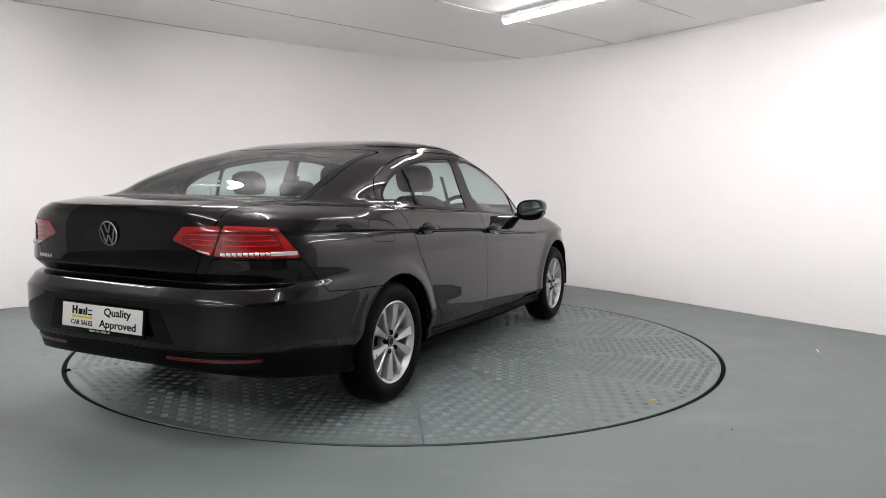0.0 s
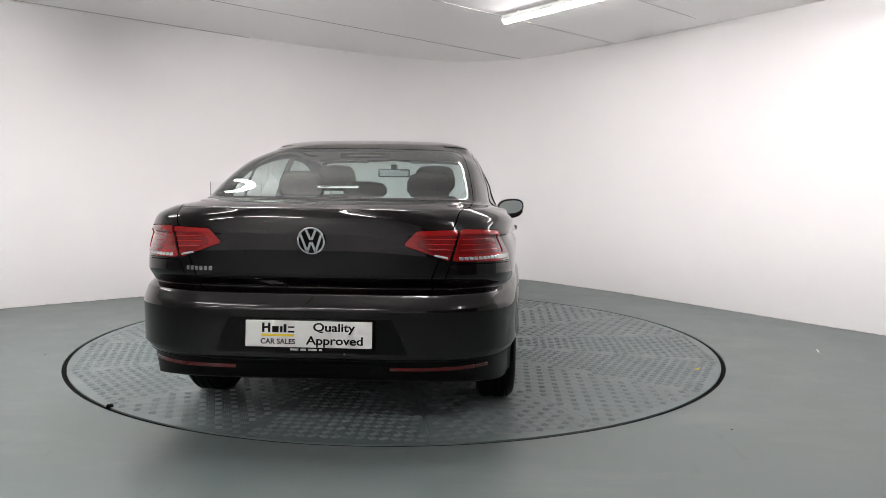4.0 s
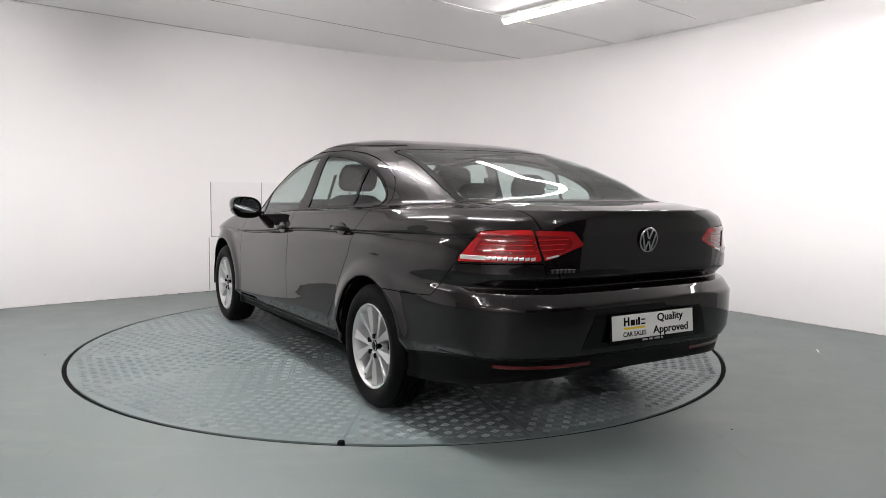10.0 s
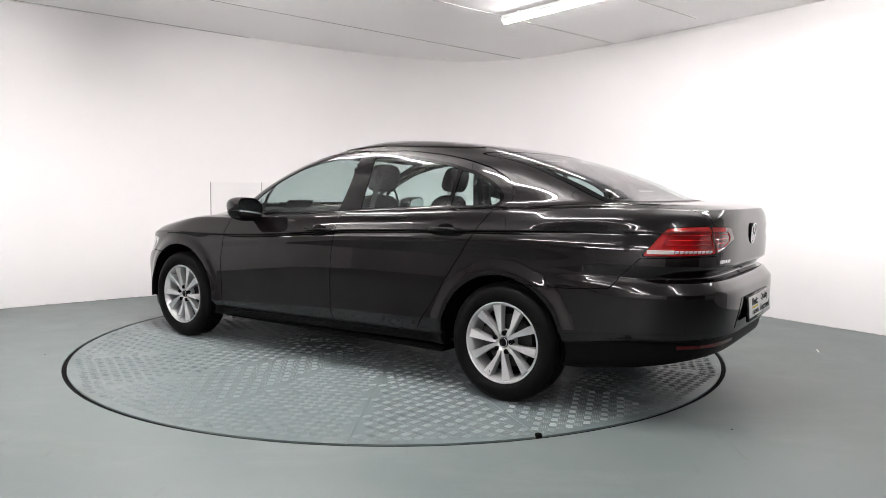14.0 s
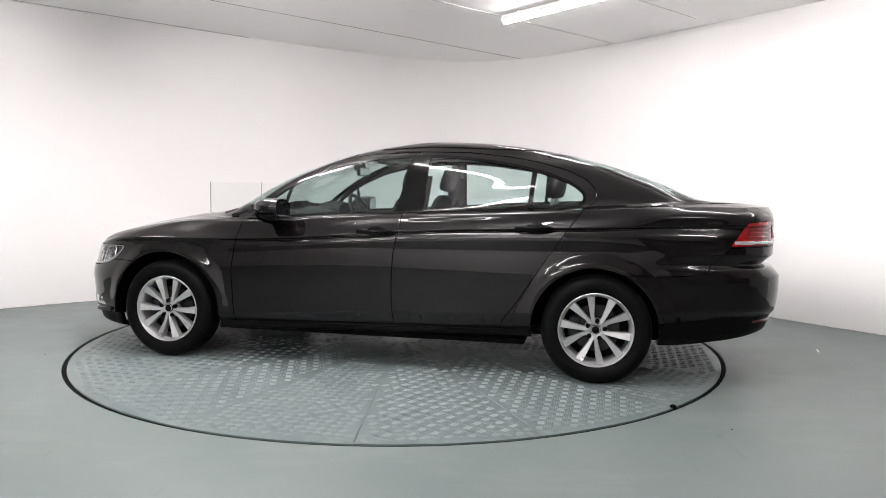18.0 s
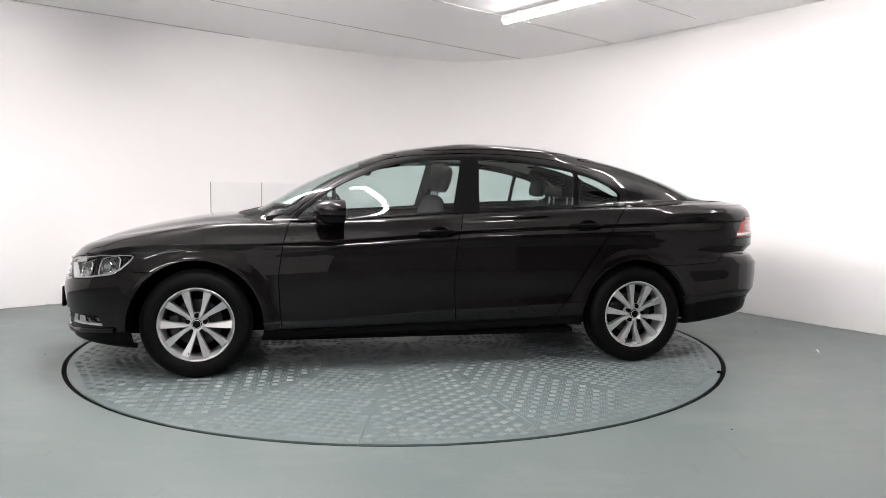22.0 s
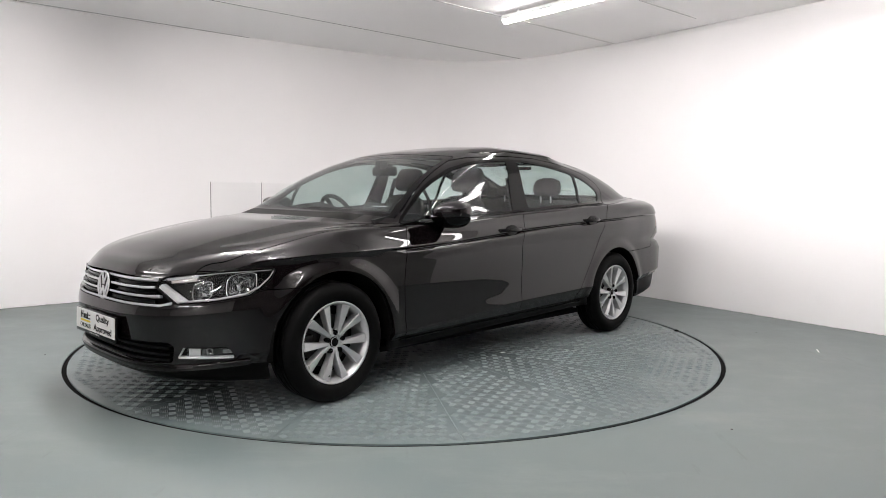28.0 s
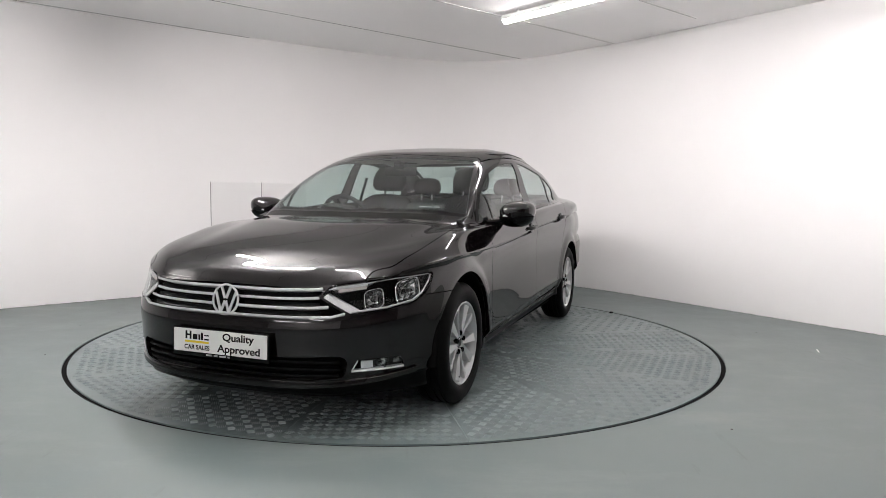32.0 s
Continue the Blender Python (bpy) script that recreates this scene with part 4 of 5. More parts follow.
for k in range(5):
    for s in (1, -1):
        a0 = radians(72 * k + 90)
        def pt(r, deg):
            a = a0 + s * radians(deg)
            return (r * math.cos(a), r * math.sin(a))
        line = [pt(.040, 0), pt(.056, .8), pt(.085, 4.4), pt(.206, 11.4), pt(.206, 24.6), pt(.130, 22.6), pt(.085, 21.2), pt(.060, 22), pt(.040, 34)]
        if s > 0:
            line = line[::-1]
        o = len(spoke_bm.verts)
        prism(spoke_bm, line, .030, .066, .005)
        spoke_bm.verts.ensure_lookup_table()
        for v in spoke_bm.verts[o:]:
            r = math.hypot(v.co.x, v.co.z)
            v.co.y += .004 + .016 * max(0, min(1, (r - .05) / .15)) if v.co.y > .04 else 0
            off = abs((math.degrees(math.atan2(v.co.z, v.co.x) - a0) + 180) % 360 - 180)
            if v.co.y > .05 and r > .075:  # faces fall away from the middle of each pair
                v.co.y -= .010 * max(0, min(1, (off - 10) / 14))
bmesh.ops.recalc_face_normals(spoke_bm, faces=spoke_bm.faces[:])
hub_bm = lathe([(.0, .060), (.032, .060), (.036, .062), (.064, .058), (.067, .050), (.067, .02), (.0, .02)], 48)
disc_bm = lathe([(.05, .0), (.14, .0), (.142, -.004), (.142, -.022), (.05, -.022)], 48)
caliper_bm = box(bmesh.new(), (-.06, -.035, .095), (.06, .02, .16), .012)
cap_bm = lathe([(0, .067), (.024, .067), (.0285, .065), (.0295, .058)], 40)
barrel_bm = lathe([(.0, -.03), (.19, -.03), (.19, -.045), (0, -.045)], 48)


def badge_ring_mesh(r):
    return lathe([(r * .86, .0), (r * .87, r * .07), (r * .96, r * .07), (r, r * .04), (r, 0)], 48)


def badge_strokes(r, bar):
    """Zigzag strokes within a ring, lying in the x-z plane, towards +y, one mesh each."""
    found = []
    for s in (1, -1):
        for a, b in (((s * .34, .80), (s * .04, .08)), ((s * .74, .46), (s * .30, -.80)), ((s * .30, -.80), (s * .03, -.08))):
            a, b = Vector((a[0] * r, 0, a[1] * r)), Vector((b[0] * r, 0, b[1] * r))
            d = b - a
            m = Matrix.Translation((a + b) / 2) @ Matrix.Rotation(-math.atan2(d.z, d.x), 4, "Y")
            found.append(box(bmesh.new(), (-d.length / 2, 0, -bar * r), (d.length / 2, r * .06, bar * r), 0, m))
    return found


WHEEL = new("wheel")
WHEEL.parent = car
tyre = part("tyre", tyre_bm, rubber, WHEEL, "black road tyre with ribbed tread", 30)
rim = part("rim", rim_bm, alloy, WHEEL, "silver alloy rim with ten angled spokes", 35)
part("spokes", spoke_bm, alloy, rim, "", 20)
part("hub", hub_bm, alloy, rim, "", 30)
cap = part("centre_cap", cap_bm, gloss_black, rim, "", 30)
part("cap_ring", badge_ring_mesh(.026), lamp_silver, rim, m=Matrix.Translation((0, .067, 0)))
for k in range(5):
    a = radians(72 * k + 90 + 36)
    part("wheel_bolt", lathe([(0, .070), (.008, .070), (.0085, .076), (.0135, .076), (.0145, .04)], 16), gloss_black, rim, m=Matrix.Translation((.052 * math.cos(a), 0, .052 * math.sin(a))))
part("brake_disc", disc_bm, dark_metal, WHEEL, "", 30)
part("brake_caliper", caliper_bm, dark_metal, WHEEL, m=pose(0, 0, 0, 0, 60, 0))
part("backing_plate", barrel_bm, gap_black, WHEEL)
part("valve", rod(bmesh.new(), (.185, .07, .0), (.178, .085, 0), .004, 8), rubber, rim, m=pose(0, 0, 0, 0, 40, 0))
first = True
for x, spin in ((1.3955, 35), (-1.400, 27)):
    for s in (1, -1):
        m = Matrix.Translation(CAR_AT + Vector((x, s * .776, TYRE_R))) @ (pose(0, 0, 0, 0, 0, 180) if s < 0 else Matrix()) @ pose(0, 0, 0, 0, spin * s, 0)
        if first:
            WHEEL.matrix_basis = m
            first = False
        else:
            copy_thing(WHEEL, m)
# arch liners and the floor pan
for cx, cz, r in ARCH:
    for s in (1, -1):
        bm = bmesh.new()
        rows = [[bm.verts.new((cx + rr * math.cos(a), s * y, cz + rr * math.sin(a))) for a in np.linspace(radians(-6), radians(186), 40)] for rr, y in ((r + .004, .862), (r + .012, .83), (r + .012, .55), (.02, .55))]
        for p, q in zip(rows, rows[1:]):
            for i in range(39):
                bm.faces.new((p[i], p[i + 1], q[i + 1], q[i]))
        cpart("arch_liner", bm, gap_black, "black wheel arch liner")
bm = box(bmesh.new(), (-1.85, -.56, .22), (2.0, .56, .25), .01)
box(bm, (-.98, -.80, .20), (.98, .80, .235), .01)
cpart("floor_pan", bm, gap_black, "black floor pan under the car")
# ---- nose: grille, lamps, plate ----
def ribbon(points, normals, tall, deep, cap=True, up=(0, 0, 1)):
    """Bar of rectangular section with softened front edges along points."""
    bm = bmesh.new()
    u = Vector(up)
    rows = []
    for p, n in zip(points, normals):
        p, n = Vector(p), Vector(n)
        rows.append([bm.verts.new(p + n * dn + u * du) for dn, du in ((-deep, -tall / 2), (-.002, -tall / 2), (0, -tall / 2 + .002), (0, tall / 2 - .002), (-.002, tall / 2), (-deep, tall / 2))])
    for a, b in zip(rows, rows[1:]):
        for i in range(6):
            bm.faces.new((a[i], b[i], b[(i + 1) % 6], a[(i + 1) % 6]))
    if cap:
        bm.faces.new(rows[0])
        bm.faces.new(rows[-1][::-1])
    bmesh.ops.recalc_face_normals(bm, faces=bm.faces[:])
    return bm


def along(fn, path, proud):
    """Points and normals on the nose or tail along (w, z) pairs, finely divided."""
    ps, ns = [], []
    for (w0, z0), (w1, z1) in zip(path, path[1:]):
        k = max(2, int(abs(w1 - w0) / .02))
        for i in range(k):
            t = i / k
            p, n = fn(w0 + (w1 - w0) * t, z0 + (z1 - z0) * t, proud)
            ps.append(p)
            ns.append(n)
    p, n = fn(*path[-1], proud)
    return ps + [p], ns + [n]


def reflector_cup(w, z, wr, zr, deep, s, lamp):
    """Faceted chrome cup with a bright rim and a bulb, set behind the lens."""
    rnd = random.Random(int(w * 100))
    n = 22

    def loop(k, d, jitter=0.0):
        out = []
        for i in range(n):
            a = 2 * math.pi * i / n
            ww = w + wr * k * math.copysign(abs(math.cos(a)) ** .6, math.cos(a))
            zz = z + zr * k * math.copysign(abs(math.sin(a)) ** .6, math.sin(a)) + .12 * (ww - w)
            p = on_front(ww, zz, -d - jitter * rnd.random())[0]
            out.append((p[0], p[1] * s, p[2]))
        return out

    def skin(loops, close):
        bm = bmesh.new()
        rows = [[bm.verts.new(p) for p in q] for q in loops]
        for p, q in zip(rows, rows[1:]):
            for i in range(n):
                bm.faces.new((p[i - 1], p[i], q[i], q[i - 1]))
        if close:
            bm.faces.new(rows[-1])
        return bm
    part("reflector_rim", skin([loop(1.03, .016), loop(1.02, .010), loop(.975, .010), loop(.955, .014)], False), chrome, lamp, "", 40)
    part("reflector_bowl", skin([loop(.95, .012), loop(.84, .012 + deep * .4, .008), loop(.64, .012 + deep * .72, .010), loop(.4, .012 + deep * .92, .008), loop(.18, .012 + deep)], True), reflector, lamp)
    q = Vector(on_front(w, z, -.022)[0])
    q.y *= s
    part("bulb_shield", lathe([(0, .0), (zr * .16, -.002), (zr * .22, -.012), (zr * .2, -.03), (0, -.03)], 16), dark_metal, lamp, "", 60, Matrix.Translation(q) @ Vector((1, .25 * s, 0)).to_track_quat("Y", "Z").to_matrix().to_4x4())


grille = both("grille", "grille", gap_black, "black radiator grille with four thin chrome bars", 0, .045)
for z, we in ((.676, .575), (.637, .548), (.597, .60), (.558, .695)):
    tilt = .018 if we > .6 else .008
    path = [(-we, z + tilt), (-we + .09, z + .003), (-.3, z), (0, z), (.3, z), (we - .09, z + .003), (we, z + tilt)]
    part("chrome_bar", ribbon(*along(on_front, path, .004), .012, .02), lamp_silver, grille, "", 30)
for z in (.655, .616, .578):
    part("black_bar", ribbon(*along(on_front, [(-.55, z), (0, z), (.55, z)], -.012), .02, .02), gloss_black, grille)
p, n = on_front(0, .616, .012)
m = Matrix.Translation(Vector(p)) @ pose(0, 0, 0, 0, 0, -90) @ pose(0, 0, 0, 8, 0, 0)
badge = cpart("front_badge", lathe([(0, .0), (.066, .0), (.070, -.004), (.070, -.03)], 48), gloss_black, "round black badge with silver ring and zigzag strokes", 30)
badge.matrix_basis = Matrix.Translation(CAR_AT) @ m
part("badge_ring", badge_ring_mesh(.074), lamp_silver, badge, "", 30)
for bm in badge_strokes(.074, .085):
    part("badge_stroke", bm, lamp_silver, badge)

intake = both("lower_intake", "intake", gap_black, "black lower air intake with slats", 0, .05)
for z in (.352, .318, .290):
    part("slat", ribbon(*along(on_front, [(-.66, z), (0, z), (.66, z)], -.012), .012, .03), black_plastic, intake)
part("lip", ribbon(*along(on_front, [(-.70, .268), (0, .262), (.70, .268)], .010), .014, .05), gloss_black, intake, "", 30)

for s in (1, -1):
    blade = along(on_front, [(.02, .248), (.45, .254), (.72, .266), (.95, .276), (1.20, .290)], .014)
    part("splitter_blade", ribbon(*[[(a[0], a[1] * s, a[2]) for a in q] for q in blade], .026, .05), car_paint, front_bumper, "", 30)

for s in (1, -1):
    lamp = one("headlight", s, "headlight", clear_lens, "clear wraparound headlight with silver inner strip", 0, .001)
    lamp.visible_shadow = False
    for pts, tall in (([(.735, .5845), (.985, .598), (1.175, .620), (1.262, .650), (1.325, .695), (1.348, .724)], .009), ([(.61, .682), (.65, .694), (.83, .708), (1.06, .7225), (1.335, .7305)], .0045)):
        part("bezel_strip", ribbon(*[[(a[0], a[1] * s, a[2]) for a in q] for q in along(on_front, pts, -.005)], tall, .006), lamp_silver, lamp)
    H = HALVES[s]
    v, nn, f = H.pieces("headlight", .055)
    sheet("housing", [(s, (v, nn, f))], black_plastic, lamp, "black lamp housing")
    e = rounded(HEADLIGHT, .001)[::4]
    def wall_pts(d):
        return [Vector(on_front(w, z, d)[0]) * 1 for w, z in e]
    A, B = wall_pts(-.003), wall_pts(-.055)
    bm = bmesh.new()
    va = [bm.verts.new((q.x, q.y * s, q.z)) for q in A]
    vb = [bm.verts.new((q.x, q.y * s, q.z)) for q in B]
    for i in range(len(va)):
        bm.faces.new((va[i - 1], va[i], vb[i], vb[i - 1]))
    part("lamp_wall", bm, black_plastic, lamp)
    # silver blade at the inner end
    bl = [on_front(w, z, -.008)[0] for w, z in ((.572, .646), (.598, .663), (.688, .626), (.775, .592), (.728, .578), (.648, .612))]
    bm = bmesh.new()
    top = [bm.verts.new((q[0], q[1] * s, q[2])) for q in bl]
    low = [bm.verts.new((q[0] - .02, q[1] * s, q[2])) for q in bl]
    bm.faces.new(top)
    for i in range(6):
        bm.faces.new((top[i - 1], top[i], low[i], low[i - 1]))
    part("light_blade", bm, lamp_silver, lamp, "white daytime light blade")
    part("upper_strip", ribbon(*[[(a[0], a[1] * s, a[2]) for a in q] for q in along(on_front, [(.63, .690), (.86, .703)], -.01)], .008, .012), lamp_silver, lamp)
    for w, z, wr, zr, deep in ((.895, .637, .068, .042, .034), (1.150, .664, .098, .054, .040)):
        reflector_cup(w, z, wr, zr, deep, s, lamp)
    part("indicator", ribbon(*[[(a[0], a[1] * s, a[2]) for a in q] for q in along(on_front, [(.665, .676), (.85, .690)], -.014)], .015, .006), tail_clear, lamp, "ribbed clear indicator")

    fog = one("fog_lamp", s, "fog", gap_black, "clear fog lamp in a silver edged black recess", 0, .03)
    edge = [(.728, .311), (.775, .364), (1.085, .365)]
    part("silver_edge", ribbon(*[[(a[0], a[1] * s, a[2]) for a in qq] for qq in along(on_front, [(.735, .315), (.773, .360)], .003)], .010, .02), lamp_silver, fog)
    part("silver_edge", ribbon(*[[(a[0], a[1] * s, a[2]) for a in qq] for qq in along(on_front, [(.735, .313), (1.10, .313)], .003)], .008, .02), lamp_silver, fog)
    part("fog_reflector", ribbon(*[[(a[0], a[1] * s, a[2]) for a in qq] for qq in along(on_front, [(.80, .338), (.88, .338)], -.014)], .034, .004), lamp_silver, fog)
    part("fog_reflector", ribbon(*[[(a[0], a[1] * s, a[2]) for a in qq] for qq in along(on_front, [(1.03, .342), (1.10, .342)], -.016)], .02, .004), reflector, fog)
    for w, k in ((.945, 0),):
        q, nq = on_front(w, .340, -.010)
        mm = Matrix.Translation((q[0], q[1] * s, q[2])) @ Vector((1, .3 * s, 0)).to_track_quat("Y", "Z").to_matrix().to_4x4()
        part("fog_reflector", lathe([(.024, .0), (.021, -.012), (.010, -.02), (0, -.021)], 24), reflector, fog, "", 60, mm)
    bmf = ribbon(*[[(a[0], a[1] * s, a[2]) for a in qq] for qq in along(on_front, [(.79, .340), (1.10, .340)], -.003)], .046, .003)
    part("fog_lens", bmf, clear_lens, fog).visible_shadow = False


# ---- number plates with dealer lettering ----
def lettering(name, body, size, m, material, parent, stretch=1.0):
    cu = bpy.data.curves.new(name, "FONT")
    cu.body, cu.size, cu.extrude = body, size, .0004
    cu.offset = size * .022
    tmp = bpy.data.objects.new(name, cu)
    me = bpy.data.meshes.new_from_object(tmp)
    bpy.data.objects.remove(tmp)
    me.materials.append(material)
    ob = child(new(name, me), parent)
    ob.matrix_basis = m @ Matrix.Diagonal((stretch, 1, 1, 1))
    return ob


def number_plate(at, yaw, lean):
    """A plate in the x-z plane facing -y before it is turned."""
    holder = cpart("plate_holder", box(bmesh.new(), (-.266, -.004, -.072), (.266, .012, .060), .005), gloss_black, "black plate holder with a white dealer plate", 30)
    holder.matrix_basis = Matrix.Translation(CAR_AT) @ Matrix.Translation(at) @ pose(0, 0, 0, lean, 0, yaw)
    plate = part("plate", box(bmesh.new(), (-.258, -.0075, -.053), (.258, -.0035, .054), .003), plate_white, holder, "white plate with black lettering and a yellow bar")
    up = Matrix.Rotation(radians(90), 4, "X")
    def put(x, z):
        return Matrix.Translation((x, -.0082, z)) @ up
    lettering("lettering", "Quality", .047, put(.018, .0135), ink, plate, 1.22)
    lettering("lettering", "Approved", .047, put(-.008, -.040), ink, plate, 1.22)
    lettering("lettering", "CAR SALES", .029, put(-.196, -.040), ink, plate, 1.02)
    for x0, x1, z0, z1 in ((-.19, -.180, .006, .044), (-.18, -.166, .022, .030), (-.166, -.156, .006, .044), (-.148, -.122, .006, .031), (-.116, -.106, .006, .031), (-.102, -.090, .006, .040), (-.084, -.058, .006, .013), (-.084, -.058, .025, .031)):
        part("printed_mark", box(bmesh.new(), (x0, -.0084, z0), (x1, -.0074, z1)), ink, plate)
    part("yellow_bar", box(bmesh.new(), (-.192, -.0084, -.010), (-.058, -.0074, .0)), yellow_ink, plate)
    x = -.075
    for wd in (.034, .022, .036, .012):
        part("printed_mark", box(bmesh.new(), (x, -.0048, -.0665), (x + wd, -.0036, -.0585)), print_white, holder)
        x += wd + .009


number_plate((2.297, 0, .424), 90, -2)
number_plate((-2.503, 0, .546), -90, -5)
# ---- tail ----
for s in (1, -1):
    outer = one("tail_light", s, "tail_outer", tail_red, "red tail light with a clear lower strip", .03)
    def band(name, pts, tall, material, parent, label="", proud=.002):
        q = along(on_rear, pts, proud)
        return part(name, ribbon(*[[(a[0], a[1] * s, a[2]) for a in r] for r in q], tall, .005), material, parent, label)
    band("clear_strip", [(1.145, .851), (.98, .852)], .019, tail_clear, outer, "clear reversing strip")
    for k in range(9):
        w0 = .975 - k * .0325
        band("clear_facet", [(w0, .8505), (w0 - .025, .8535)], .013, lamp_silver, outer, "bright slanted facet in the clear strip")
    for k in range(3):
        band("light_line", [(1.03 - k * .018, .887 + k * .022), (.70 + k * .006, .887 + k * .022)], .0035, tail_dark, outer, "brighter red inner light bands", -.002)
    one("lamp_chamber", s, "tail_zone", tail_deep, "dark red lamp chamber", .006, .004, outer)
    lid = one("boot_light", s, "tail_inner", tail_red, "red lamp section on the boot lid", .03)
    band("clear_strip", [(.628, .855), (.56, .866)], .008, lamp_silver, lid)
    for k in range(3):
        band("light_line", [(.672 + k * .006, .887 + k * .022), (.53 - k * .012, .893 + k * .02)], .0035, tail_dark, lid, "", -.002)
    one("lamp_chamber", s, "tail_zone_in", tail_deep, "", .006, .004, lid)
    pth = along(on_rear, [(.37, .394), (.93, .392)], .003)
    part("reflector", ribbon(*[[(a[0], a[1] * s, a[2]) for a in q] for q in pth], .017, .02), reflector_red, rear_bumper, "dark red reflector strip")
pth = along(on_rear, [(-1.3, .428), (0, .428), (1.3, .428)], .002)
part("bumper_line", ribbon(*pth, .008, .02), gloss_black, rear_bumper)
rows = [[on_rear(w, z, .0022)[0] for w in np.linspace(-.335 - (.61 - z) * .55, .335 + (.61 - z) * .55, 25)] for z in np.linspace(.462, .608, 9)]
bm = bmesh.new()
vr = [[bm.verts.new(p) for p in r] for r in rows]
for a, b in zip(vr, vr[1:]):
    for i in range(24):
        bm.faces.new((a[i], b[i], b[i + 1], a[i + 1]))
part("plate_recess", bm, gloss_black, rear_bumper, "gloss black recess round the plate", 60)
p, n = on_rear(0, .921, .006)
badge = cpart("rear_badge", lathe([(0, .0), (.050, .0), (.054, -.004), (.054, -.02)], 48), gloss_black, "round badge with chrome ring and zigzag strokes", 30)
badge.matrix_basis = Matrix.Translation(CAR_AT) @ Matrix.Translation(Vector(p)) @ pose(0, 0, 0, 0, 0, 90) @ pose(0, 0, 0, -6, 0, 0)
part("badge_ring", badge_ring_mesh(.057), chrome, badge, "", 30)
for bm in badge_strokes(.057, .085):
    part("badge_stroke", bm, chrome, badge)
for k in range(6):
    w0 = .60 - k * .0235
    a, na = on_rear(w0, .799, .001)
    b, nb = on_rear(w0 - .016, .799, .001)
    bm = ribbon([a, b], [na, nb], .019, .004)
    part("model_mark", bm, chrome, boot_lid)
# raised black strip painting the shade of the boot handle's recess
pth = along(on_rear, [(-.10, .735), (0, .735), (.10, .735)], .002)
part("handle_shade", ribbon(*pth, .016, .01), gap_black, boot_lid)
for y0, y1, z, wd in ((-.16, .12, 1.338, .03),):
    bm = box(bmesh.new(), (-1.243, y0, z - .030), (-1.238, y1, z - .002), 0, Matrix())
    st = cpart("window_sticker", bm, ink, "dark strip with pale lettering on the rear window")
    x = y0 + .05
    for k, l in enumerate((.03, .02, .05, .04, .02)):
        part("printed_mark", box(bmesh.new(), (-1.2445, x, z - .020), (-1.2432, x + l, z - .012)), print_white, st)
        x += l + .006
low = cpart("window_sticker", box(bmesh.new(), (-.001, -.095, -.010), (.001, .105, .010)), plate_white, "pale printed strip low on the rear window")
low.matrix_basis = Matrix.Translation(CAR_AT + Vector((-1.862, .005, 1.141))) @ pose(0, 0, 0, 0, 66, 0)
for y0, l, h in ((.092, .050, .0050), (.030, .030, .0025), (-.006, .026, .0025), (-.038, .040, .0025)):
    part("printed_mark", box(bmesh.new(), (-.0022, y0 - l, -h), (-.0012, y0, h)), ink, low)
cpart("high_brake_light", box(bmesh.new(), (-1.22, -.10, 1.318), (-1.18, .10, 1.330), .003), reflector_red)
# ---- mirrors, handles, wipers ----
def blob(rings_of_points):
    """Closed skin over equal rings of points."""
    bm = bmesh.new()
    rows = [[bm.verts.new(p) for p in r] for r in rings_of_points]
    n = len(rows[0])
    for a, b in zip(rows, rows[1:]):
        for i in range(n):
            bm.faces.new((a[i], b[i], b[(i + 1) % n], a[(i + 1) % n]))
    bm.faces.new(rows[0])
    bm.faces.new(rows[-1][::-1])
    bmesh.ops.recalc_face_normals(bm, faces=bm.faces[:])
    return bm


def oval(x, yc, zc, ry, rz, lift=0.0, n=28):
    return [(x, yc + ry * math.copysign(abs(math.cos(a)) ** .8, math.cos(a)), zc + rz * math.copysign(abs(math.sin(a)) ** .8, math.sin(a)) + lift * math.cos(a)) for a in [2 * math.pi * k / n for k in range(n)]]


def surf_y(x, z):
    """Half width of the body at x and z."""
    D = skin0.D
    m = (np.abs(D[:, 0] - x) < .04) & (D[:, 1] > .5) & (D[:, 6] < 16)
    q = D[m]
    d = np.hypot(q[:, 0] - x, q[:, 2] - z)
    k = np.argsort(d)[:4]
    return float(np.average(q[k, 1], weights=1 / (d[k] + 1e-4)))


def cap_x(x):
    """The mirror cap's depth ahead of its glass."""
    return .53 + (x - .53) * 1.3


